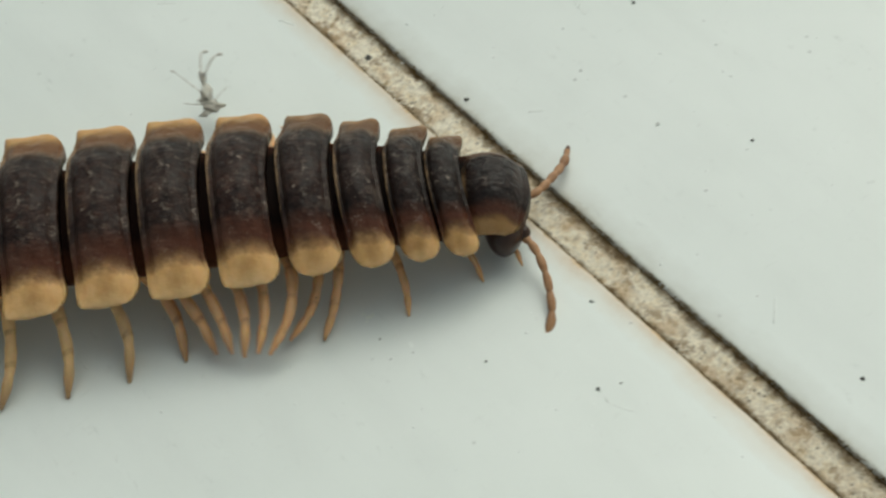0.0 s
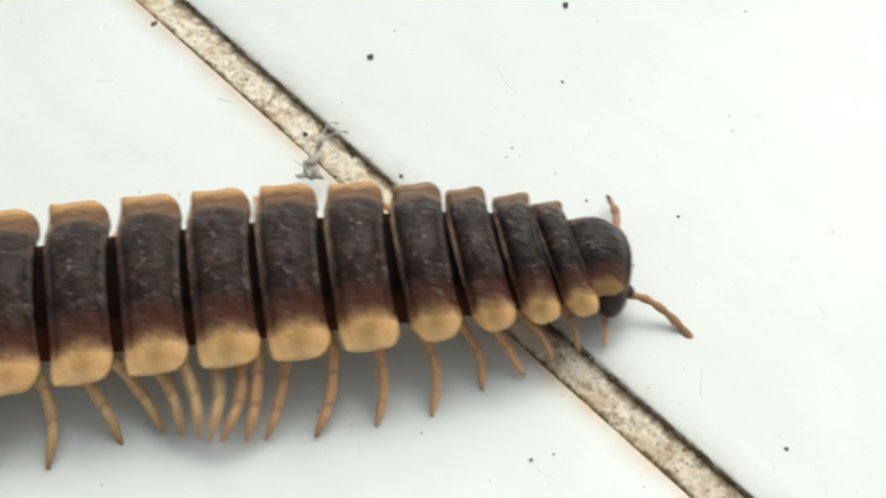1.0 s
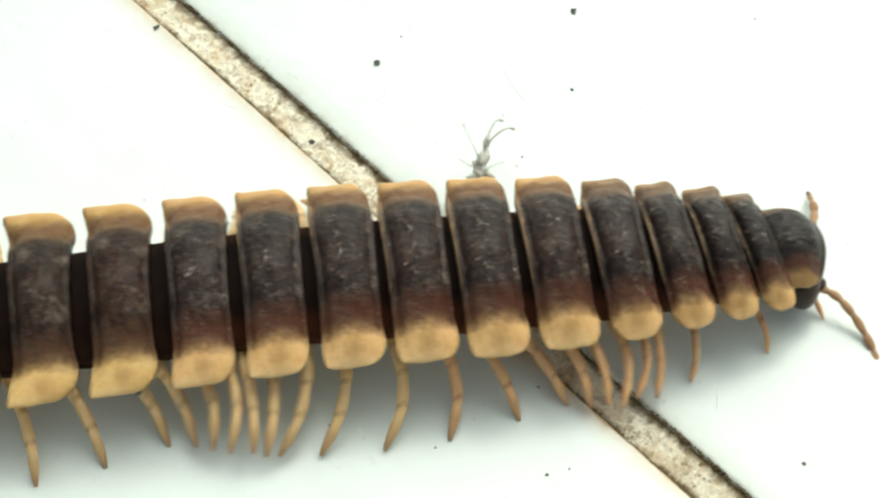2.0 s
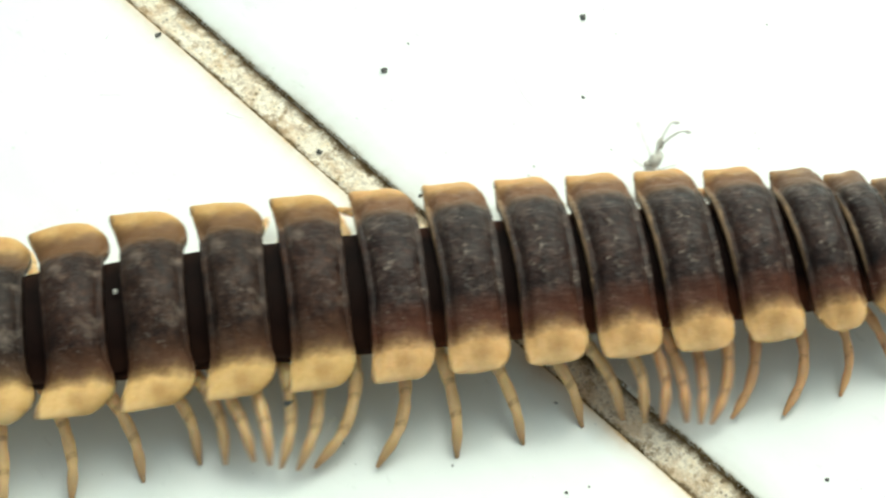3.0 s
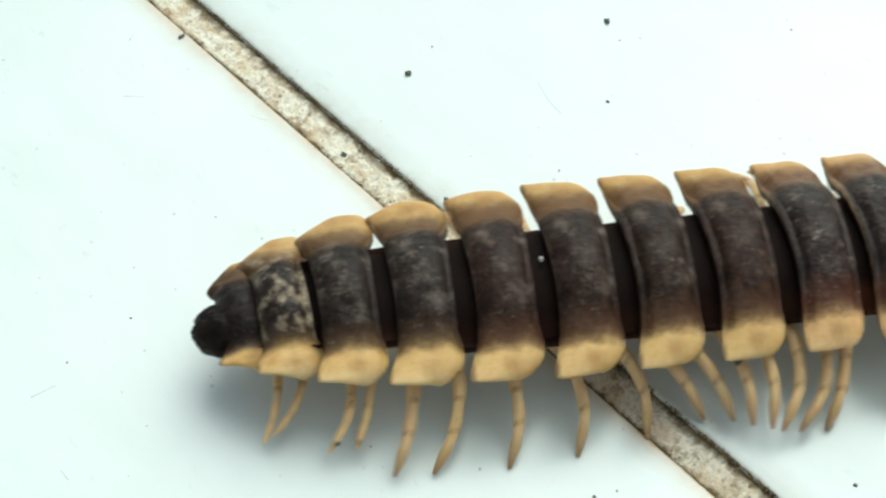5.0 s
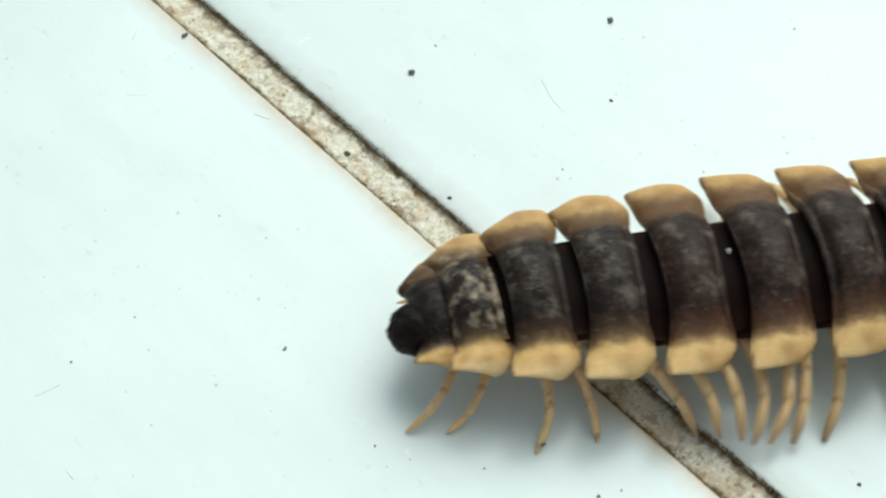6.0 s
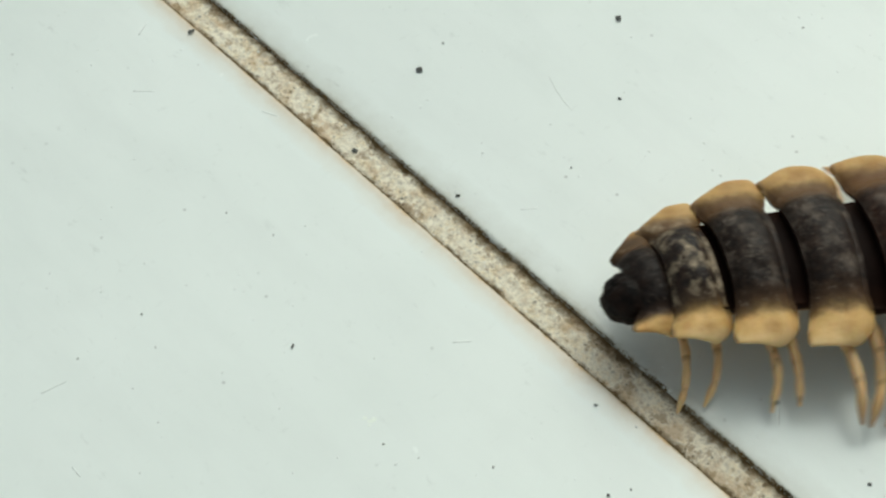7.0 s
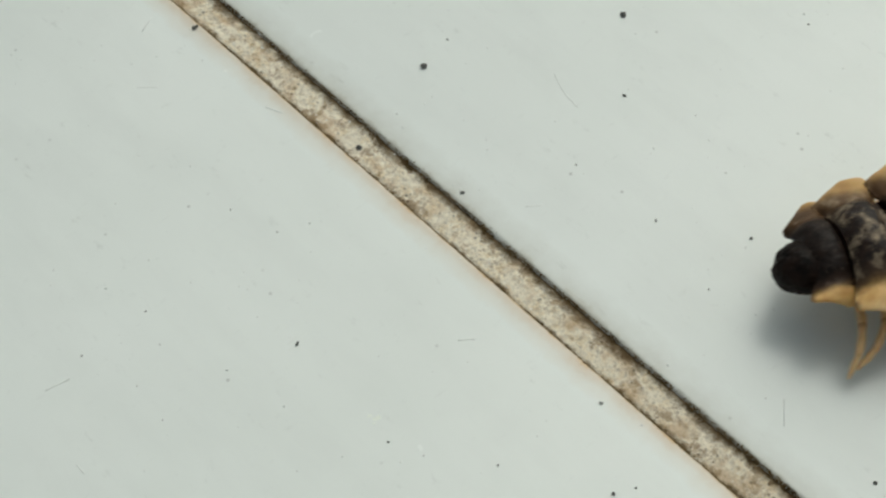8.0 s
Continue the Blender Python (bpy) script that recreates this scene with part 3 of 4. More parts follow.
def build_shell(n):
    """Arched back plate with two drooping lobes: blunt round fore corners, sharper hind corners."""
    w, length = RING_WIDE[n] / 2, pitch_of(n) * SHELL_LONG.get(n, 0.80)
    flare = max(0.0, min(1.0, (n - 8.5) / 5.5))
    nu, nv = 24, 80
    bm = bmesh.new()
    top, low = [], []
    for i in range(nu + 1):
        u = i / nu
        a, b = [], []
        for j in range(nv + 1):
            v = -math.cos(math.pi * j / nv) * 0.35 + (2 * j / nv - 1) * 0.65
            k = abs(v)
            out = max(0.0, (k - 0.66 + 0.12 * flare) / (0.34 + 0.12 * flare))
            side_far = v > 0
            if n == 0:
                fore = length * (0.88 * math.sqrt(max(0.0, 1 - (0.98 * k) ** 2.0)) - 0.12)
                hind = -length * (0.66 + 0.02 * k ** 3)
            else:
                # share of the plate's length lost at the fore and the hind corner, and how round each is
                cut_f, p, cut_h, q = ((0.58, 2.3, 0.30, 3.0) if n < 5 else (0.36, 3.0, 0.14, 6.0) if n < 9 else
                                      (0.30 + 0.08 * flare, 3.4 - 0.9 * flare, 0.14 - 0.08 * flare, 7.0) if n < 16 else (0.40, 2.3, 0.05, 6.0))
                slant = 0.25 * flare
                if side_far:                       # the far lobes are square tabs in front and fins with a sharp hind tip farther back
                    cut_f, p, cut_h, q = ((0.26, 4.0, 0.10, 7.0) if n < 4 else (0.34, 2.9, 0.06, 8.0) if n < 9 else (0.34 + 0.04 * flare, 2.9 - 0.5 * flare, 0.06, 8.0) if n < 16 else (0.24, 2.4, 0.12 if n < LAST else 0.30, 5.0 if n < LAST else 2.6))
                    slant = 0.0
                turned = 0.16 * out if n < 3 else 0.15 * min(1.0, out * 2.5) if n < 9 and not side_far else (0.20 if side_far else 0.34) * flare * math.sin(math.pi * min(1.0, out))
                fore = length * (0.5 - cut_f * ((1 - slant) * (1 - math.sqrt(max(0.0, 1 - out ** p))) + slant * out ** 1.5)) + turned
                drawn = flare * (0.76 if not side_far else 0.60 if n == LAST else 0.95 if n > 14 else 0.72)
                hind = -length * (0.5 - cut_h * (1 - math.sqrt(max(0.0, 1 - out ** q)))) - drawn * out ** 1.4 * (1 - 0.25 * out ** 6)
            if 3 < n < 17:                         # the plates lie closer together over the far shoulder
                close = max(0.0, min(1.0, (v + 0.35) / 0.90))
                close *= close * (3 - 2 * close) * (1 - 0.75 * min(1.0, out * 1.5))
                hind, fore = hind - 0.15 * close, fore + 0.05 * close
            x = hind + (fore - hind) * u
            x += SWEEP[n] * out ** 1.5 if SWEEP[n] < 0 or n > 10 else SWEEP[n] * (k * k - 0.75)
            x += {10: 0.06, 11: 0.12, 12: 0.18, 13: 0.24, 14: 0.30, 15: 0.36, 16: 0.40, 17: 0.40, 18: 0.25}.get(n, 0.0) * min(1.0, out * 1.6) * u if side_far else 0.0
            x += 0.15 * (0.4 - k * k) if n else 0.0          # the plates bow forward over the back
            arch = arch_height(n, k)
            if n == 0:
                arch -= 0.19 * max(0.0, x + 0.5) ** 2
            elif n == 1:
                arch -= 0.12 * (x + 0.6)
            arch -= (0.12 if side_far else 0.60) * flare * out ** 1.3 * max(0.0, (u - 0.30) / 0.70) ** 2           # the fore corners hang lower
            arch += (0.24 if n < 10 else 0.12 if n < 15 else 0.0) * out ** 2 * (2 * u - 1) ** 2 if n else 0.0         # the corners of a lobe turn up
            puff = (1 - abs(2 * u - 1) ** 6) ** 0.5
            tip = (1 - k ** 14) ** 0.5
            thick = 0.36 * (1 - 0.50 * out)
            lumpy = (0.08 * noise.noise(Vector((x * 1.3 + n * 9, v * 5, n))) + 0.05 * noise.noise(Vector((x * 3.2, v * 15, n * 3)))) * (1 - 0.85 * out)
            z = arch + thick * puff * tip + lumpy * puff * tip - ((0.84 if u > 0.5 else 0.52) * (1 - 0.80 * out)) * abs(2 * u - 1) ** 2.4
            step = max(0.0, min(1.0, (0.19 - u) / 0.07)) if 0 < n < 13 else 0.0
            z -= 0.20 * step * step * (3 - 2 * step) * (1 - out) * min(1.0, (1.05 - k) * 4)           # a lower flange behind the dome
            taper = {14: 0.04, 15: 0.07, 16: 0.12, 17: 0.18, 18: 0.24}.get(n, 0.0)
            belly = (0.02 if side_far else 0.085) * flare * out * max(0.0, (u - 0.30) / 0.70) ** 2
            if side_far and n > 13:                # the hind tips lie closer along the body towards the tail
                belly += 0.05 * (n - 13) * out * max(0.0, (0.62 - u) / 0.62) ** 1.3
            elif not side_far:
                belly -= 0.04 * flare * out
            y = v * w * (1 + taper * (u - 0.62)) * (1 - belly) * (1 + 0.012 * noise.noise(Vector((u * 3, n * 5.0, 1.0 if v > 0 else 2.0))))
            a.append(bm.verts.new((x * MM, y * MM, z * MM)))
            b.append(bm.verts.new((x * 0.97 * MM, y * 0.985 * MM, (arch - 0.10 - 0.22 * puff * tip * out - 0.10 * (2 * u - 1) ** 2) * MM)))
        top.append(a)
        low.append(b)
    for i in range(nu):
        for j in range(nv):
            bm.faces.new((top[i][j], top[i + 1][j], top[i + 1][j + 1], top[i][j + 1]))
            bm.faces.new((low[i][j], low[i][j + 1], low[i + 1][j + 1], low[i + 1][j]))
    for i in range(nu):
        for j in (0, nv):
            bm.faces.new((top[i][j], top[i + 1][j], low[i + 1][j], low[i][j]))
    for j in range(nv):
        for i in (0, nu):
            bm.faces.new((top[i][j], top[i][j + 1], low[i][j + 1], low[i][j]))
    return bm


def build_collar(n):
    """The barrel of the body under the back plate, which shows as a dark gap between two rings."""
    w, edge = RING_WIDE[n] / 2, RING_EDGE[n]
    length = pitch_of(n) * 1.5 if n else 1.4
    bm = bmesh.new()
    rings = []
    for i in range(9):
        u = i / 8
        pinch = 1 - 0.10 * abs(2 * u - 1) ** 3
        ring = []
        for j in range(40):
            a = 2 * math.pi * j / 40
            c, s = math.cos(a), math.sin(a)
            y = ((0.65 if c < 0 else 0.52) if n < 15 else 0.52) * w * c * pinch
            k = abs(y) / w
            z = arch_height(n, k) - (0.88 if n < 16 else 1.10) if s >= 0 else edge - 0.2 + s * (edge - 1.45)
            if s >= 0:
                flat = edge - 0.20
                z = flat + (z - flat) * min(1.0, s * 2.2) * pinch
            ring.append(bm.verts.new(((-0.62 + 1.12 * u if n < LAST else -0.20 + 0.7 * u) * length * MM, y * MM, z * MM)))
        rings.append(ring)
    for p, q in zip(rings, rings[1:]):
        for j in range(40):
            bm.faces.new((p[j], p[(j + 1) % 40], q[(j + 1) % 40], q[j]))
    bm.faces.new(rings[0])
    bm.faces.new(rings[-1])
    bm.normal_update()
    for f in bm.faces:
        f.material_index = 1 if f.calc_center_median().z < (edge - 0.8) * MM else 0
    return bm


def build_leg(side, size, dirty=False, bow=1.0):
    """A jointed walking leg, from its socket outwards; its claw comes down to the floor."""
    spine = smooth_line([(0, 0, 0), (0.22 * bow, 1.6, 0.55), (0.40 * bow, 3.4, 0.35), (0.22 * bow, 5.3, -0.45), (-0.35 * bow, 6.7, -1.66)], 9)
    bm = bmesh.new()
    radii = []
    for i, p in enumerate(spine):
        u = i / (len(spine) - 1)
        joint = 0.5 + 0.5 * math.cos(2 * math.pi * 5 * u)
        r = (0.41 - 0.185 * u) * (1 - 0.17 * joint ** 4)
        radii.append(max(0.05, r * (1 - max(0, u - 0.88) * 4.6)) * size * MM)
    tube(bm, [(p.x * size * MM, side * p.y * size * MM, p.z * size * MM) for p in spine], radii, 12)
    if dirty:                                     # a crumb of soil stuck to the shin
        fresh = len(bm.faces)
        if dirty == 2:
            lump(bm, (-0.25 * size * MM, side * 6.35 * size * MM, -1.30 * size * MM), (0.20 * MM, 0.13 * MM, 0.14 * MM), Matrix.Identity(3), 5, 0.6)
        else:
            lump(bm, (0.30 * MM, side * 4.7 * MM, 0.05 * MM), (0.24 * MM, 0.20 * MM, 0.20 * MM), Matrix.Identity(3), 8, 0.6)
        bm.faces.ensure_lookup_table()
        for f in bm.faces[fresh:]:
            f.material_index = 1
    return bm


def build_antenna(side):
    bends = [(0, 0, 0), (1.0, 0.7, 0.1), (2.1, 1.8, -0.35), (2.9, 3.2, -0.9), (3.0, 4.7, -1.6)] if side < 0 else [
        (0, 0, 0), (0.8, 0.8, 0.2), (1.4, 1.9, 0.1), (1.9, 3.1, -0.1), (2.1, 4.5, -0.5)]
    spine = smooth_line(bends, 14)
    bm = bmesh.new()
    n = len(spine) - 1
    radii = []
    for i in range(n + 1):
        s = min(6.999, 7 * i / n)
        f = s - int(s)
        radii.append((0.105 + 0.115 * math.sin(math.pi * min(1.0, 0.12 + 0.95 * f)) ** 0.6) * (1.06 if int(s) == 5 else 0.7 if int(s) == 6 else 1.0) * MM)
    tube(bm, [(p.x * MM, side * p.y * MM, p.z * MM) for p in spine], radii, 12)
    bm.faces.ensure_lookup_table()
    for f in bm.faces:
        f.material_index = 1 if abs(f.calc_center_median().y) > (4.0 if side < 0 else 4.1) * MM else 0
    return bm


def build_millipede():
    body = new("millipede")
    tagged(body, "large flat-backed millipede, black-brown with yellow side lobes, walking", "millipede")
    rings, legs, meshes = [], [], {}
    for n in range(LAST + 1):
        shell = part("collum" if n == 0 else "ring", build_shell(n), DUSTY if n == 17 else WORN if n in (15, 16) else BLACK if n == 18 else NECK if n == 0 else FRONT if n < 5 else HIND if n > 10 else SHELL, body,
                     "rounded dark neck shield with tan corners" if n == 0 else
                     "dusty dark ring with pale patches" if n == 17 else "dark ring with waxy yellow side lobes")
        part("collar", build_collar(n), (COLLAR if n < 10 else HIND_COLLAR, BELLY), shell, "smooth red-black barrel between the plates")
        rings.append(shell)
        if n == 0 or n == LAST:
            continue
        size = round(min(1.04, 1.04 * (RING_WIDE[n] / 10.2) ** 1.2), 2) * {5: 0.90, 6: 0.94, 7: 0.97}.get(n, 1.0) if n > 4 else [0, 0.54, 0.60, 0.70, 0.82][n]
        spots = [0.0] if n < 4 else [0.24, -0.26]
        for spot in spots:
            for side in (1, -1):
                dirty = side < 0 and n == 12 and spot > 0
                long = round(size * ((0.90 if n < 16 else 0.70) if side > 0 else 0.92 if n == 16 else 1.0), 3)
                bow = (0.5, 1.1, 1.7)[(2 * n + (spot > 0)) % 3]
                skin = LEG if n < 8 else HIND_LEG
                dirty = 2 if side < 0 and n == 16 and spot < 0 else dirty
                key = (side, long, dirty, bow, skin.name)
                if key not in meshes:
                    leg = part("leg", build_leg(side, long, dirty, bow), (skin, GRIT), shell, "jointed amber leg with a dark claw")
                    meshes[key] = leg.data
                else:
                    leg = tagged(new("leg", meshes[key]), "jointed amber leg with a dark claw")
                    leg.parent = shell
                legs.append((leg, n, spot, side, long))
    # a pale grain caught in the groove between two rings
    bm = bmesh.new()
    lump(bm, (-1.75 * MM, 0.35 * MM, 4.75 * MM), (0.11 * MM, 0.14 * MM, 0.10 * MM), Matrix.Identity(3), 2, 0.4)
    part("grain", bm, WISP, rings[13], "tiny pale grain stuck between two rings")
    # head tucked under the neck shield
    bm = bmesh.new()
    bmesh.ops.create_uvsphere(bm, u_segments=28, v_segments=18, radius=1.0)
    for v in bm.verts:
        x, y, z = v.co
        v.co = Vector((1.10 * x + 0.12 * (1 - z), 2.15 * y * (1 - 0.12 * x), 1.45 * z - 0.10 * x)) * MM
    head = part("head", bm, HEAD, body, "glossy dark brown head")
    feelers = []
    for side in (1, -1):
        feelers.append((part("antenna", build_antenna(side), (ANTENNA, ANTENNA_TIP), head, "beaded orange-brown antenna"), side))
    for side in (1, -1):
        bm = bmesh.new()
        bmesh.ops.create_uvsphere(bm, u_segments=14, v_segments=10, radius=0.38 * MM, matrix=Matrix.Translation((0.95 * MM, side * 0.95 * MM, 0.15 * MM)))
        part("antenna_socket", bm, HEAD, head)
    # blunt warty tail end
    bm = bmesh.new()
    bmesh.ops.create_icosphere(bm, subdivisions=5, radius=1.0)
    for v in bm.verts:
        c = v.co.copy()
        bump = 0.97 + 0.08 * noise.noise(c * 1.7) + 0.05 * noise.noise(c * 5) + 0.06 * noise.noise(c * 11)
        v.co = Vector((1.34 * c.x, 1.32 * c.y * (1 + 0.14 * c.x), 1.28 * c.z)) * bump * MM
    tail = part("telson", bm, TAIL, body, "blunt black warty tail end")
    return body, rings, legs, head, feelers, tail


# ---- loose bits on the floor ----
# x, y in mm, size in mm, stretch
CRUMBS = [(-1.03, 11.86, 0.17, 1.2), (-4.35, 6.52, 0.16, 1.1), (9.83, 15.55, 0.17, 1.3), (-13.46, 14.64, 0.12, 2.4), (0.97, 3.46, 0.10, 1.4),
          (9.56, 9.86, 0.08, 1.6), (6.81, 5.27, 0.06, 1.2), (-6.96, -5.54, 0.075, 1.9), (12.95, -2.42, 0.06, 1.0), (7.39, -8.80, 0.07, 1.6),
          (-10.69, 2.40, 0.05, 1.0), (10.67, 1.73, 0.07, 2.0), (15.34, 0.63, 0.08, 1.4), (19.61, -12.99, 0.09, 1.3), (-14.37, -3.70, 0.06, 1.0),
          (2.51, -12.08, 0.06, 1.2), (-17.17, -6.23, 0.06, 1.2), (-2.52, -10.87, 0.06, 1.3), (0.24, 13.79, 0.06, 1.8), (7.69, -13.53, 0.08, 1.2),
          (8.75, -13.23, 0.06, 1.1), (19.84, 14.89, 0.06, 1.4)]


def build_crumbs():
    for i, (x, y, r, long) in enumerate(CRUMBS):
        bm = bmesh.new()
        r *= 0.85
        lump(bm, (0, 0, 0), (r * long * MM, r * MM, r * 0.6 * MM), Euler((0.2, 0.1, i * 2.4)).to_matrix(), i, 0.95)
        ob = part("crumb", bm, GRIT if r > 0.06 else SPECK_DARK, None)
        low = min(v.co.z for v in ob.data.vertices)
        sunk = -0.00022 if i == 1 else 0.0
        ob.location = (x * MM, y * MM, sunk - low)
        tagged(ob, "tiny dark grit crumb " + ("lodged in the grout joint" if i == 1 else "lying on the white tile"), "crumb", "crumbs on the floor")


# faint scuffs and hairs on the glaze, as lines in mm
HAIRS = [[(16.94, -4.33), (17.89, -3.59), (18.91, -2.98)],
         [(7.74, -13.45), (8.21, -14.23), (9.25, -14.68)],
         [(5.90, 11.43), (6.44, 10.06), (7.06, 9.09)],
         [(15.96, -8.62), (15.89, -9.29), (15.81, -10.04)],
         [(-16.29, 14.44), (-15.89, 15.39)],
         [(-16.75, -12.01), (-16.31, -12.53)],
         [(-18.67, -8.13), (-17.56, -7.45)],
         [(-9.31, 9.09), (-8.40, 8.71)],
         [(-16.21, 10.45), (-15.07, 10.45)],
         [(4.16, 2.61), (5.01, 2.71)],
         [(0.70, -5.32), (1.60, -5.25)]]


def build_hairs():
    for i, line in enumerate(HAIRS):
        bm = bmesh.new()
        pts = smooth_line([(x * MM, y * MM, 0.00001) for x, y in line], 6)
        tube(bm, pts, [(0.030 if i < 2 else 0.060) * MM * max(0.15, 0.6 + 0.9 * noise.noise(Vector((k * 0.9, i * 5.0, 0)))) for k in range(len(pts))], 6)
        for v in bm.verts:
            v.co.z *= 0.25
        ob = part("hair", bm, MARK, None)
        tagged(ob, "short grey hair lying on the white tile", "hair", "hairs on the floor")


SMEAR_AT = (-3.25, -9.65)


def build_smear():
    """A faint dried smear on the glaze."""
    bm = bmesh.new()
    for k, (x, y, r) in enumerate(((0.0, 0.0, 0.26), (0.22, 0.12, 0.15), (-0.18, 0.14, 0.12), (0.05, -0.20, 0.11))):
        lump(bm, (x * MM, y * MM, -0.000007), (r * 1.4 * MM, r * 1.1 * MM, 0.000010), Matrix.Identity(3), k, 0.9)
    smear = part("smear", bm, POLLEN, None)
    smear.location = (SMEAR_AT[0] * MM, SMEAR_AT[1] * MM, 0)
    tagged(smear, "faint pale green dried smear on the white tile", "smear")


def build_dust():
    rng = random.Random(11)
    bm = bmesh.new()
    for i in range(520):
        x, y = rng.uniform(-26, 26), rng.uniform(-17, 24)
        r = min(0.05, rng.expovariate(60) + 0.010)
        m = Matrix.Translation((x * MM, y * MM, r * 0.3 * MM)) @ Matrix.Rotation(rng.random() * 6, 4, "Z") @ Matrix.Diagonal((r * rng.uniform(1, 2.2) * MM, r * MM, r * 0.6 * MM, 1))
        bmesh.ops.create_icosphere(bm, subdivisions=1, radius=1.0, matrix=m)
    for i in range(120):
        r = min(0.045, rng.expovariate(75) + 0.011)
        m = Matrix.Translation((rng.uniform(-26, 26) * MM, rng.uniform(-17, 24) * MM, r * 0.3 * MM)) @ Matrix.Rotation(rng.random() * 6, 4, "Z") @ Matrix.Diagonal((r * rng.uniform(1, 2.0) * MM, r * MM, r * 0.6 * MM, 1))
        made = bmesh.ops.create_icosphere(bm, subdivisions=1, radius=1.0, matrix=m)["verts"]
        for f in made[0].link_faces:
            f.material_index = 1
        for v in made:
            for f in v.link_faces:
                f.material_index = 1
    tagged(part("dust", bm, (MARK, SPECK), None), "fine grey dust specks strewn over the white tiles", "dust", kind="stuff")


def build_tuft():
    """A papery bit of shed skin that the animal drags along on its far side."""
    tuft = new("skin_tuft")
    rng = random.Random(3)
    bm = bmesh.new()
    for at, radii, turn in (((0.20, 0.55, 0.6), (0.34, 0.50, 0.20), 0.3), ((0.35, 1.25, 0.9), (0.26, 0.55, 0.17), -0.2), ((0.52, 1.95, 1.25), (0.16, 0.34, 0.13), -0.3),
                            ((-0.15, 0.30, 0.5), (0.40, 0.16, 0.10), 0.5), ((0.55, 0.40, 0.5), (0.30, 0.14, 0.10), -0.4), ((-0.10, 1.00, 0.8), (0.22, 0.12, 0.06), 0.9)):
        lump(bm, tuple(c * MM for c in at), tuple(c * MM for c in radii), Euler((0.3 * rng.random(), 0.3 * rng.random(), turn)).to_matrix(), at[1] * 3, 0.8, 3)
    part("flake", bm, WISP, tuft)
    strands = (((0.5, 1.9, 1.4), (0.75, 2.5, 1.6), (1.05, 3.0, 1.7), (1.40, 3.05, 1.6)), ((0.6, 1.8, 1.4), (1.10, 2.2, 1.6), (1.60, 2.55, 1.6), (2.00, 2.55, 1.5)),
               ((0.1, 1.2, 1.0), (-0.25, 1.9, 1.3), (-0.55, 2.6, 1.5), (-0.70, 3.0, 1.5)), ((0.3, 0.4, 0.8), (0.7, 0.6, 0.9), (1.20, 0.85, 0.9), (1.45, 0.9, 0.9)),
               ((0.0, 0.6, 0.8), (-0.4, 0.8, 0.8), (-0.75, 1.1, 0.8), (-0.9, 1.3, 0.7)))
    for k, line in enumerate(strands):
        bm = bmesh.new()
        pts = smooth_line([tuple(c * MM for c in p) for p in line], 6)
        last = len(pts) - 1
        wide = 0.050 if k < 2 else 0.026
        tube(bm, pts, [(wide - 0.02 * i / last + 0.015 * math.sin(i * 1.9) ** 2 + (0.035 if k < 3 and i > last - 4 else 0)) * MM for i in range(last + 1)], 7)
        part("strand", bm, STRAND, tuft, "thin grey strand with a knobbed tip" if k < 3 else "thin pale strand")
    return tagged(tuft, "papery pale tuft of shed skin clinging to the millipede", "shed skin")


build_ground()
FLOOR = build_floor()
build_crumbs()
build_hairs()
build_smear()
build_dust()
TUFT = build_tuft()
BODY, RINGS, LEGS, HEAD_PART, FEELERS, TAIL_PART = build_millipede()


def leg_pose(n, spot, side, size, t):
    """Stance: the foot stays put while the body passes over it. Swing: it lifts and reaches forward; the shin trails at the end of a stance."""
    at = n - spot
    p = (float(np.interp(t, STEP_T, STEP_P)) + at / WAVE + 0.067 * ((at - 9) / 9) ** 2 + (0.0 if side < 0 else 0.12)) % 1.0
    if p < SWING:
        u = p / SWING
        reach, lift = 0.5 * (2 * u - 1) - 0.5 * math.cos(math.pi * u), math.sin(math.pi * u)
    else:
        reach, lift = 1 - 2 * (p - SWING) / (1 - SWING), 0.0
    yaw = 15.5 + (22.5 if n < 16 else 16.0) * (1 + 0.07 * (at - 9) / 9) * reach - {16: 15, 17: 38}.get(n, 0) + 6.5 * max(0, 4 - n)
    return (pose(spot * pitch_of(n) * MM, side * 0.85 * size * MM, 1.66 * size * MM, 0, 0, -side * yaw)
            @ pose(0, 0, 0, side * (10 if side < 0 else 6) * lift, 8 - 12 * reach, 0))


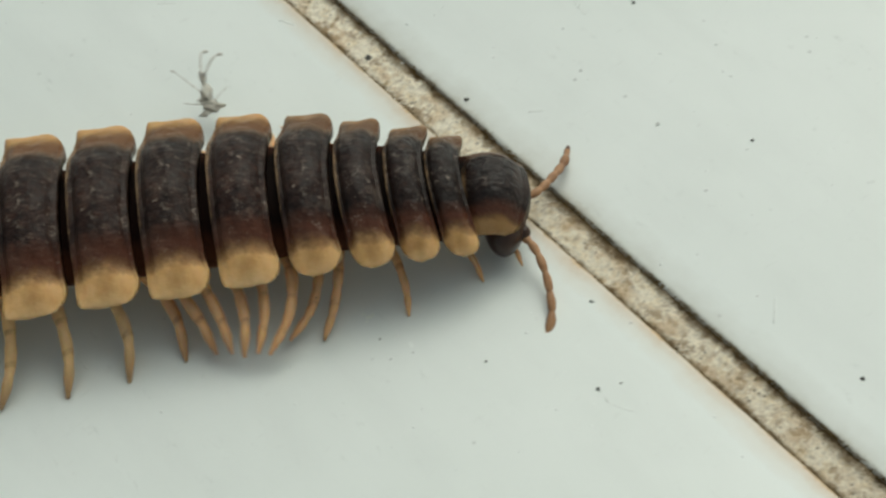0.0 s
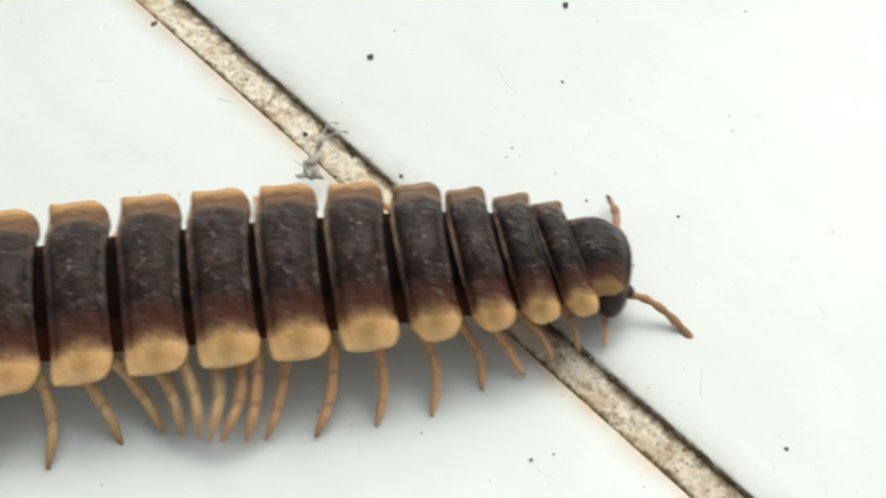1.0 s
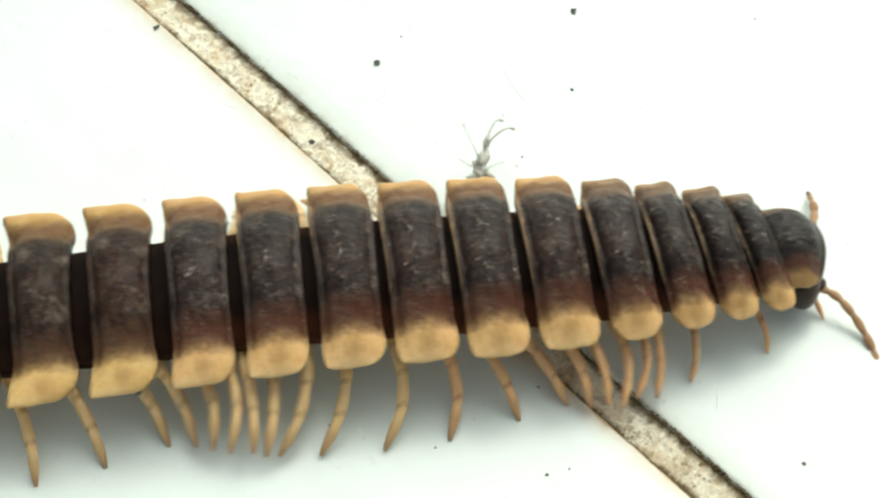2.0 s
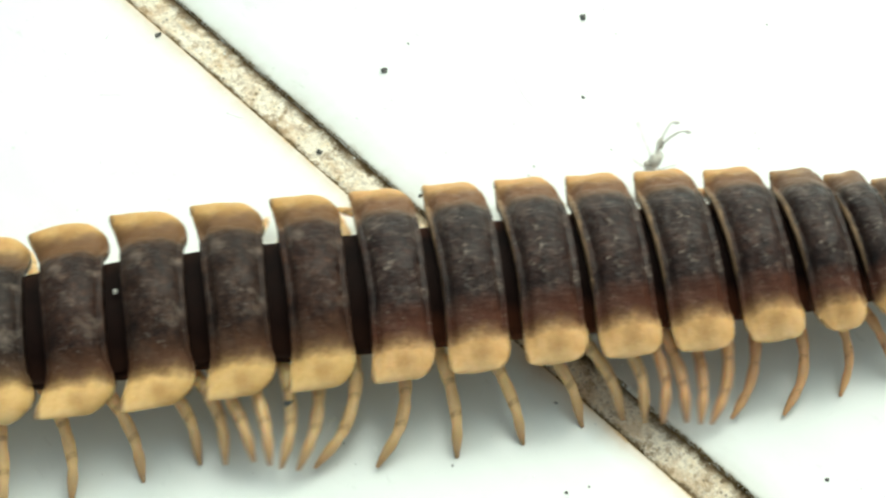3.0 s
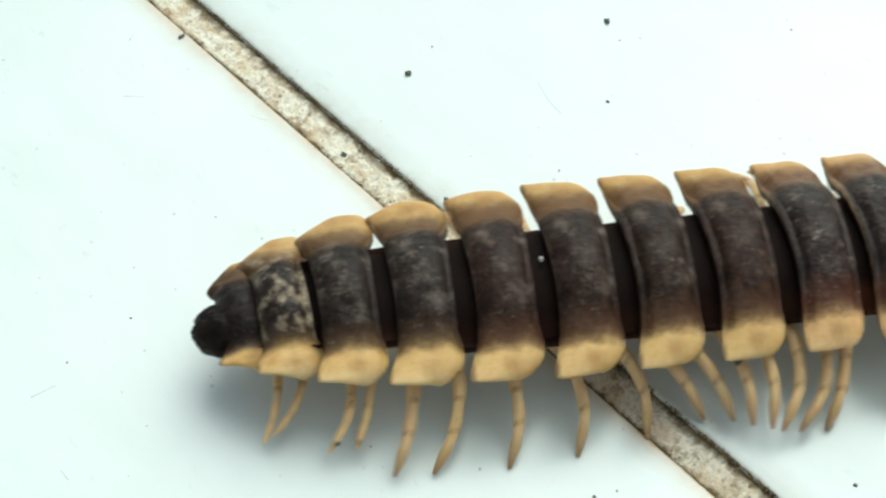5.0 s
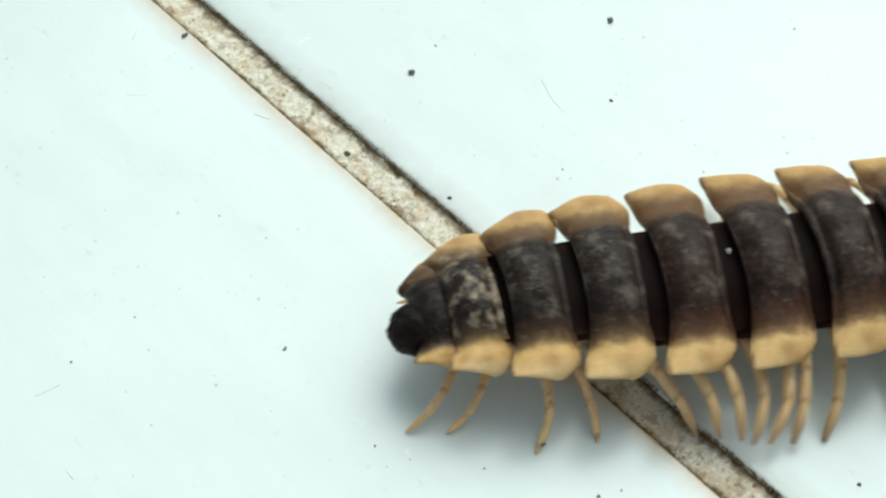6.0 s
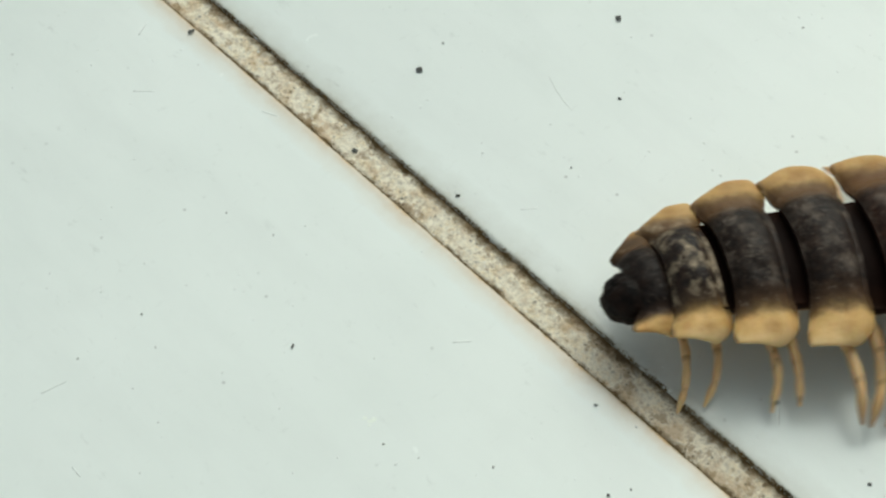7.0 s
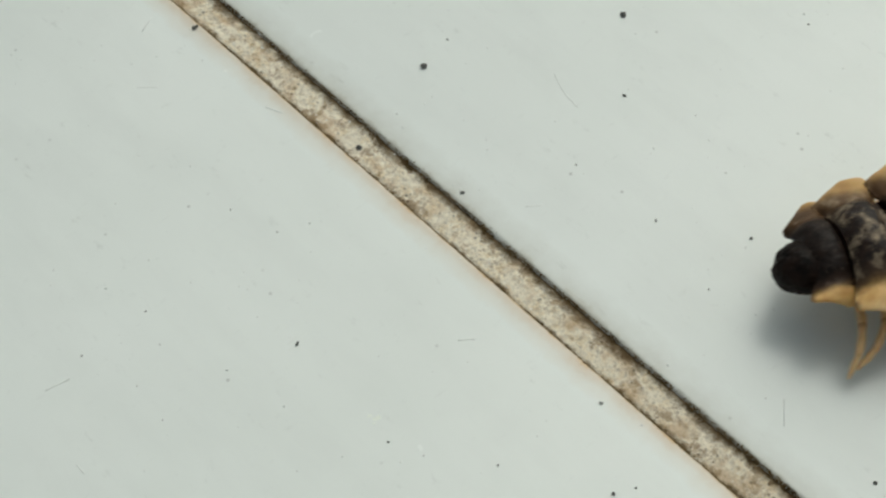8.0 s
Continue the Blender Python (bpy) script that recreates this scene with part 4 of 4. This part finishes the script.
def motions():
    times = [k / 10 for k in range(81)]
    middle = [ring_pose(24.95, 9, t) for t in times]
    walk(BODY, list(zip(times, middle)))
    back = [m.inverted() for m in middle]
    for n, ring in enumerate(RINGS):
        walk(ring, [(t, b @ ring_pose(RING_BACK[n] - (0 if n else stretch(t)) - (0.6 * tuck(t) if n == LAST else 0.0), n, t)) for t, b in zip(times, back)])
    for leg, n, spot, side, size in LEGS:
        walk(leg, [(t, leg_pose(n, spot, side, size, t)) for t in times])
    walk(HEAD_PART, [(t, b @ ring_pose(-0.30 - stretch(t), 0, t) @ pose(-0.20 * MM, -0.60 * MM, 1.62 * MM, 0, 16, 0)) for t, b in zip(times, back)])
    near = ([0.0, 0.3, 0.5, 0.7, 1.0, 1.5, 2.5, 8.0], [-24, -10, 1, 10, 15, -10, 0, -5])
    far = ([0.0, 0.3, 0.5, 0.7, 1.0, 1.2, 1.5, 1.7, 2.5, 8.0], [-10, 6, 6, 13, 13, 9, 2, 0, 4, 0])
    for feeler, side in FEELERS:
        ts, turns = far if side > 0 else near
        root = ([0.0, 0.5, 1.0, 1.5, 8.0], [1.0, 0.70, 0.25, 0.40, 0.40]) if side > 0 else ([0.0, 8.0], [0.95, 0.95])
        walk(feeler, [(t, pose(float(np.interp(t, *root)) * MM, side * 0.95 * MM, 0.0, 0, 0, float(np.interp(t, ts, turns)) - veer(0, t))) for t in times])
    walk(TAIL_PART, [(t, b @ ring_pose(56.50 - tuck(t), 18, t) @ pose(0, (-0.50 - 0.25 * tuck(t)) * MM, 2.90 * MM)) for t, b in zip(times, back)])
    drag = ([0.0, 0.3, 0.5, 0.7, 1.0, 1.5, 1.7, 2.8, 3.5, 4.5, 8.0],
            [-11.9, -7.5, -4.9, -4.9, -3.9, 0.6, 2.5, 9.7, 19.4, 25.2, 56.0],
            [1.8, 2.6, 1.9, 2.1, 2.4, 2.5, 2.8, 3.0, 4.3, 5.5, 8.0],
            [32, 12, -5, 0, -5, 2, 4, -8, 0, 0, 0])
    walk(TUFT, [(t, pose(float(np.interp(t, drag[0], drag[1])) * MM, float(np.interp(t, drag[0], drag[2])) * MM, 0.6 * MM, 0, 0,
                         float(np.interp(t, drag[0], drag[3])))) for t in times])


motions()
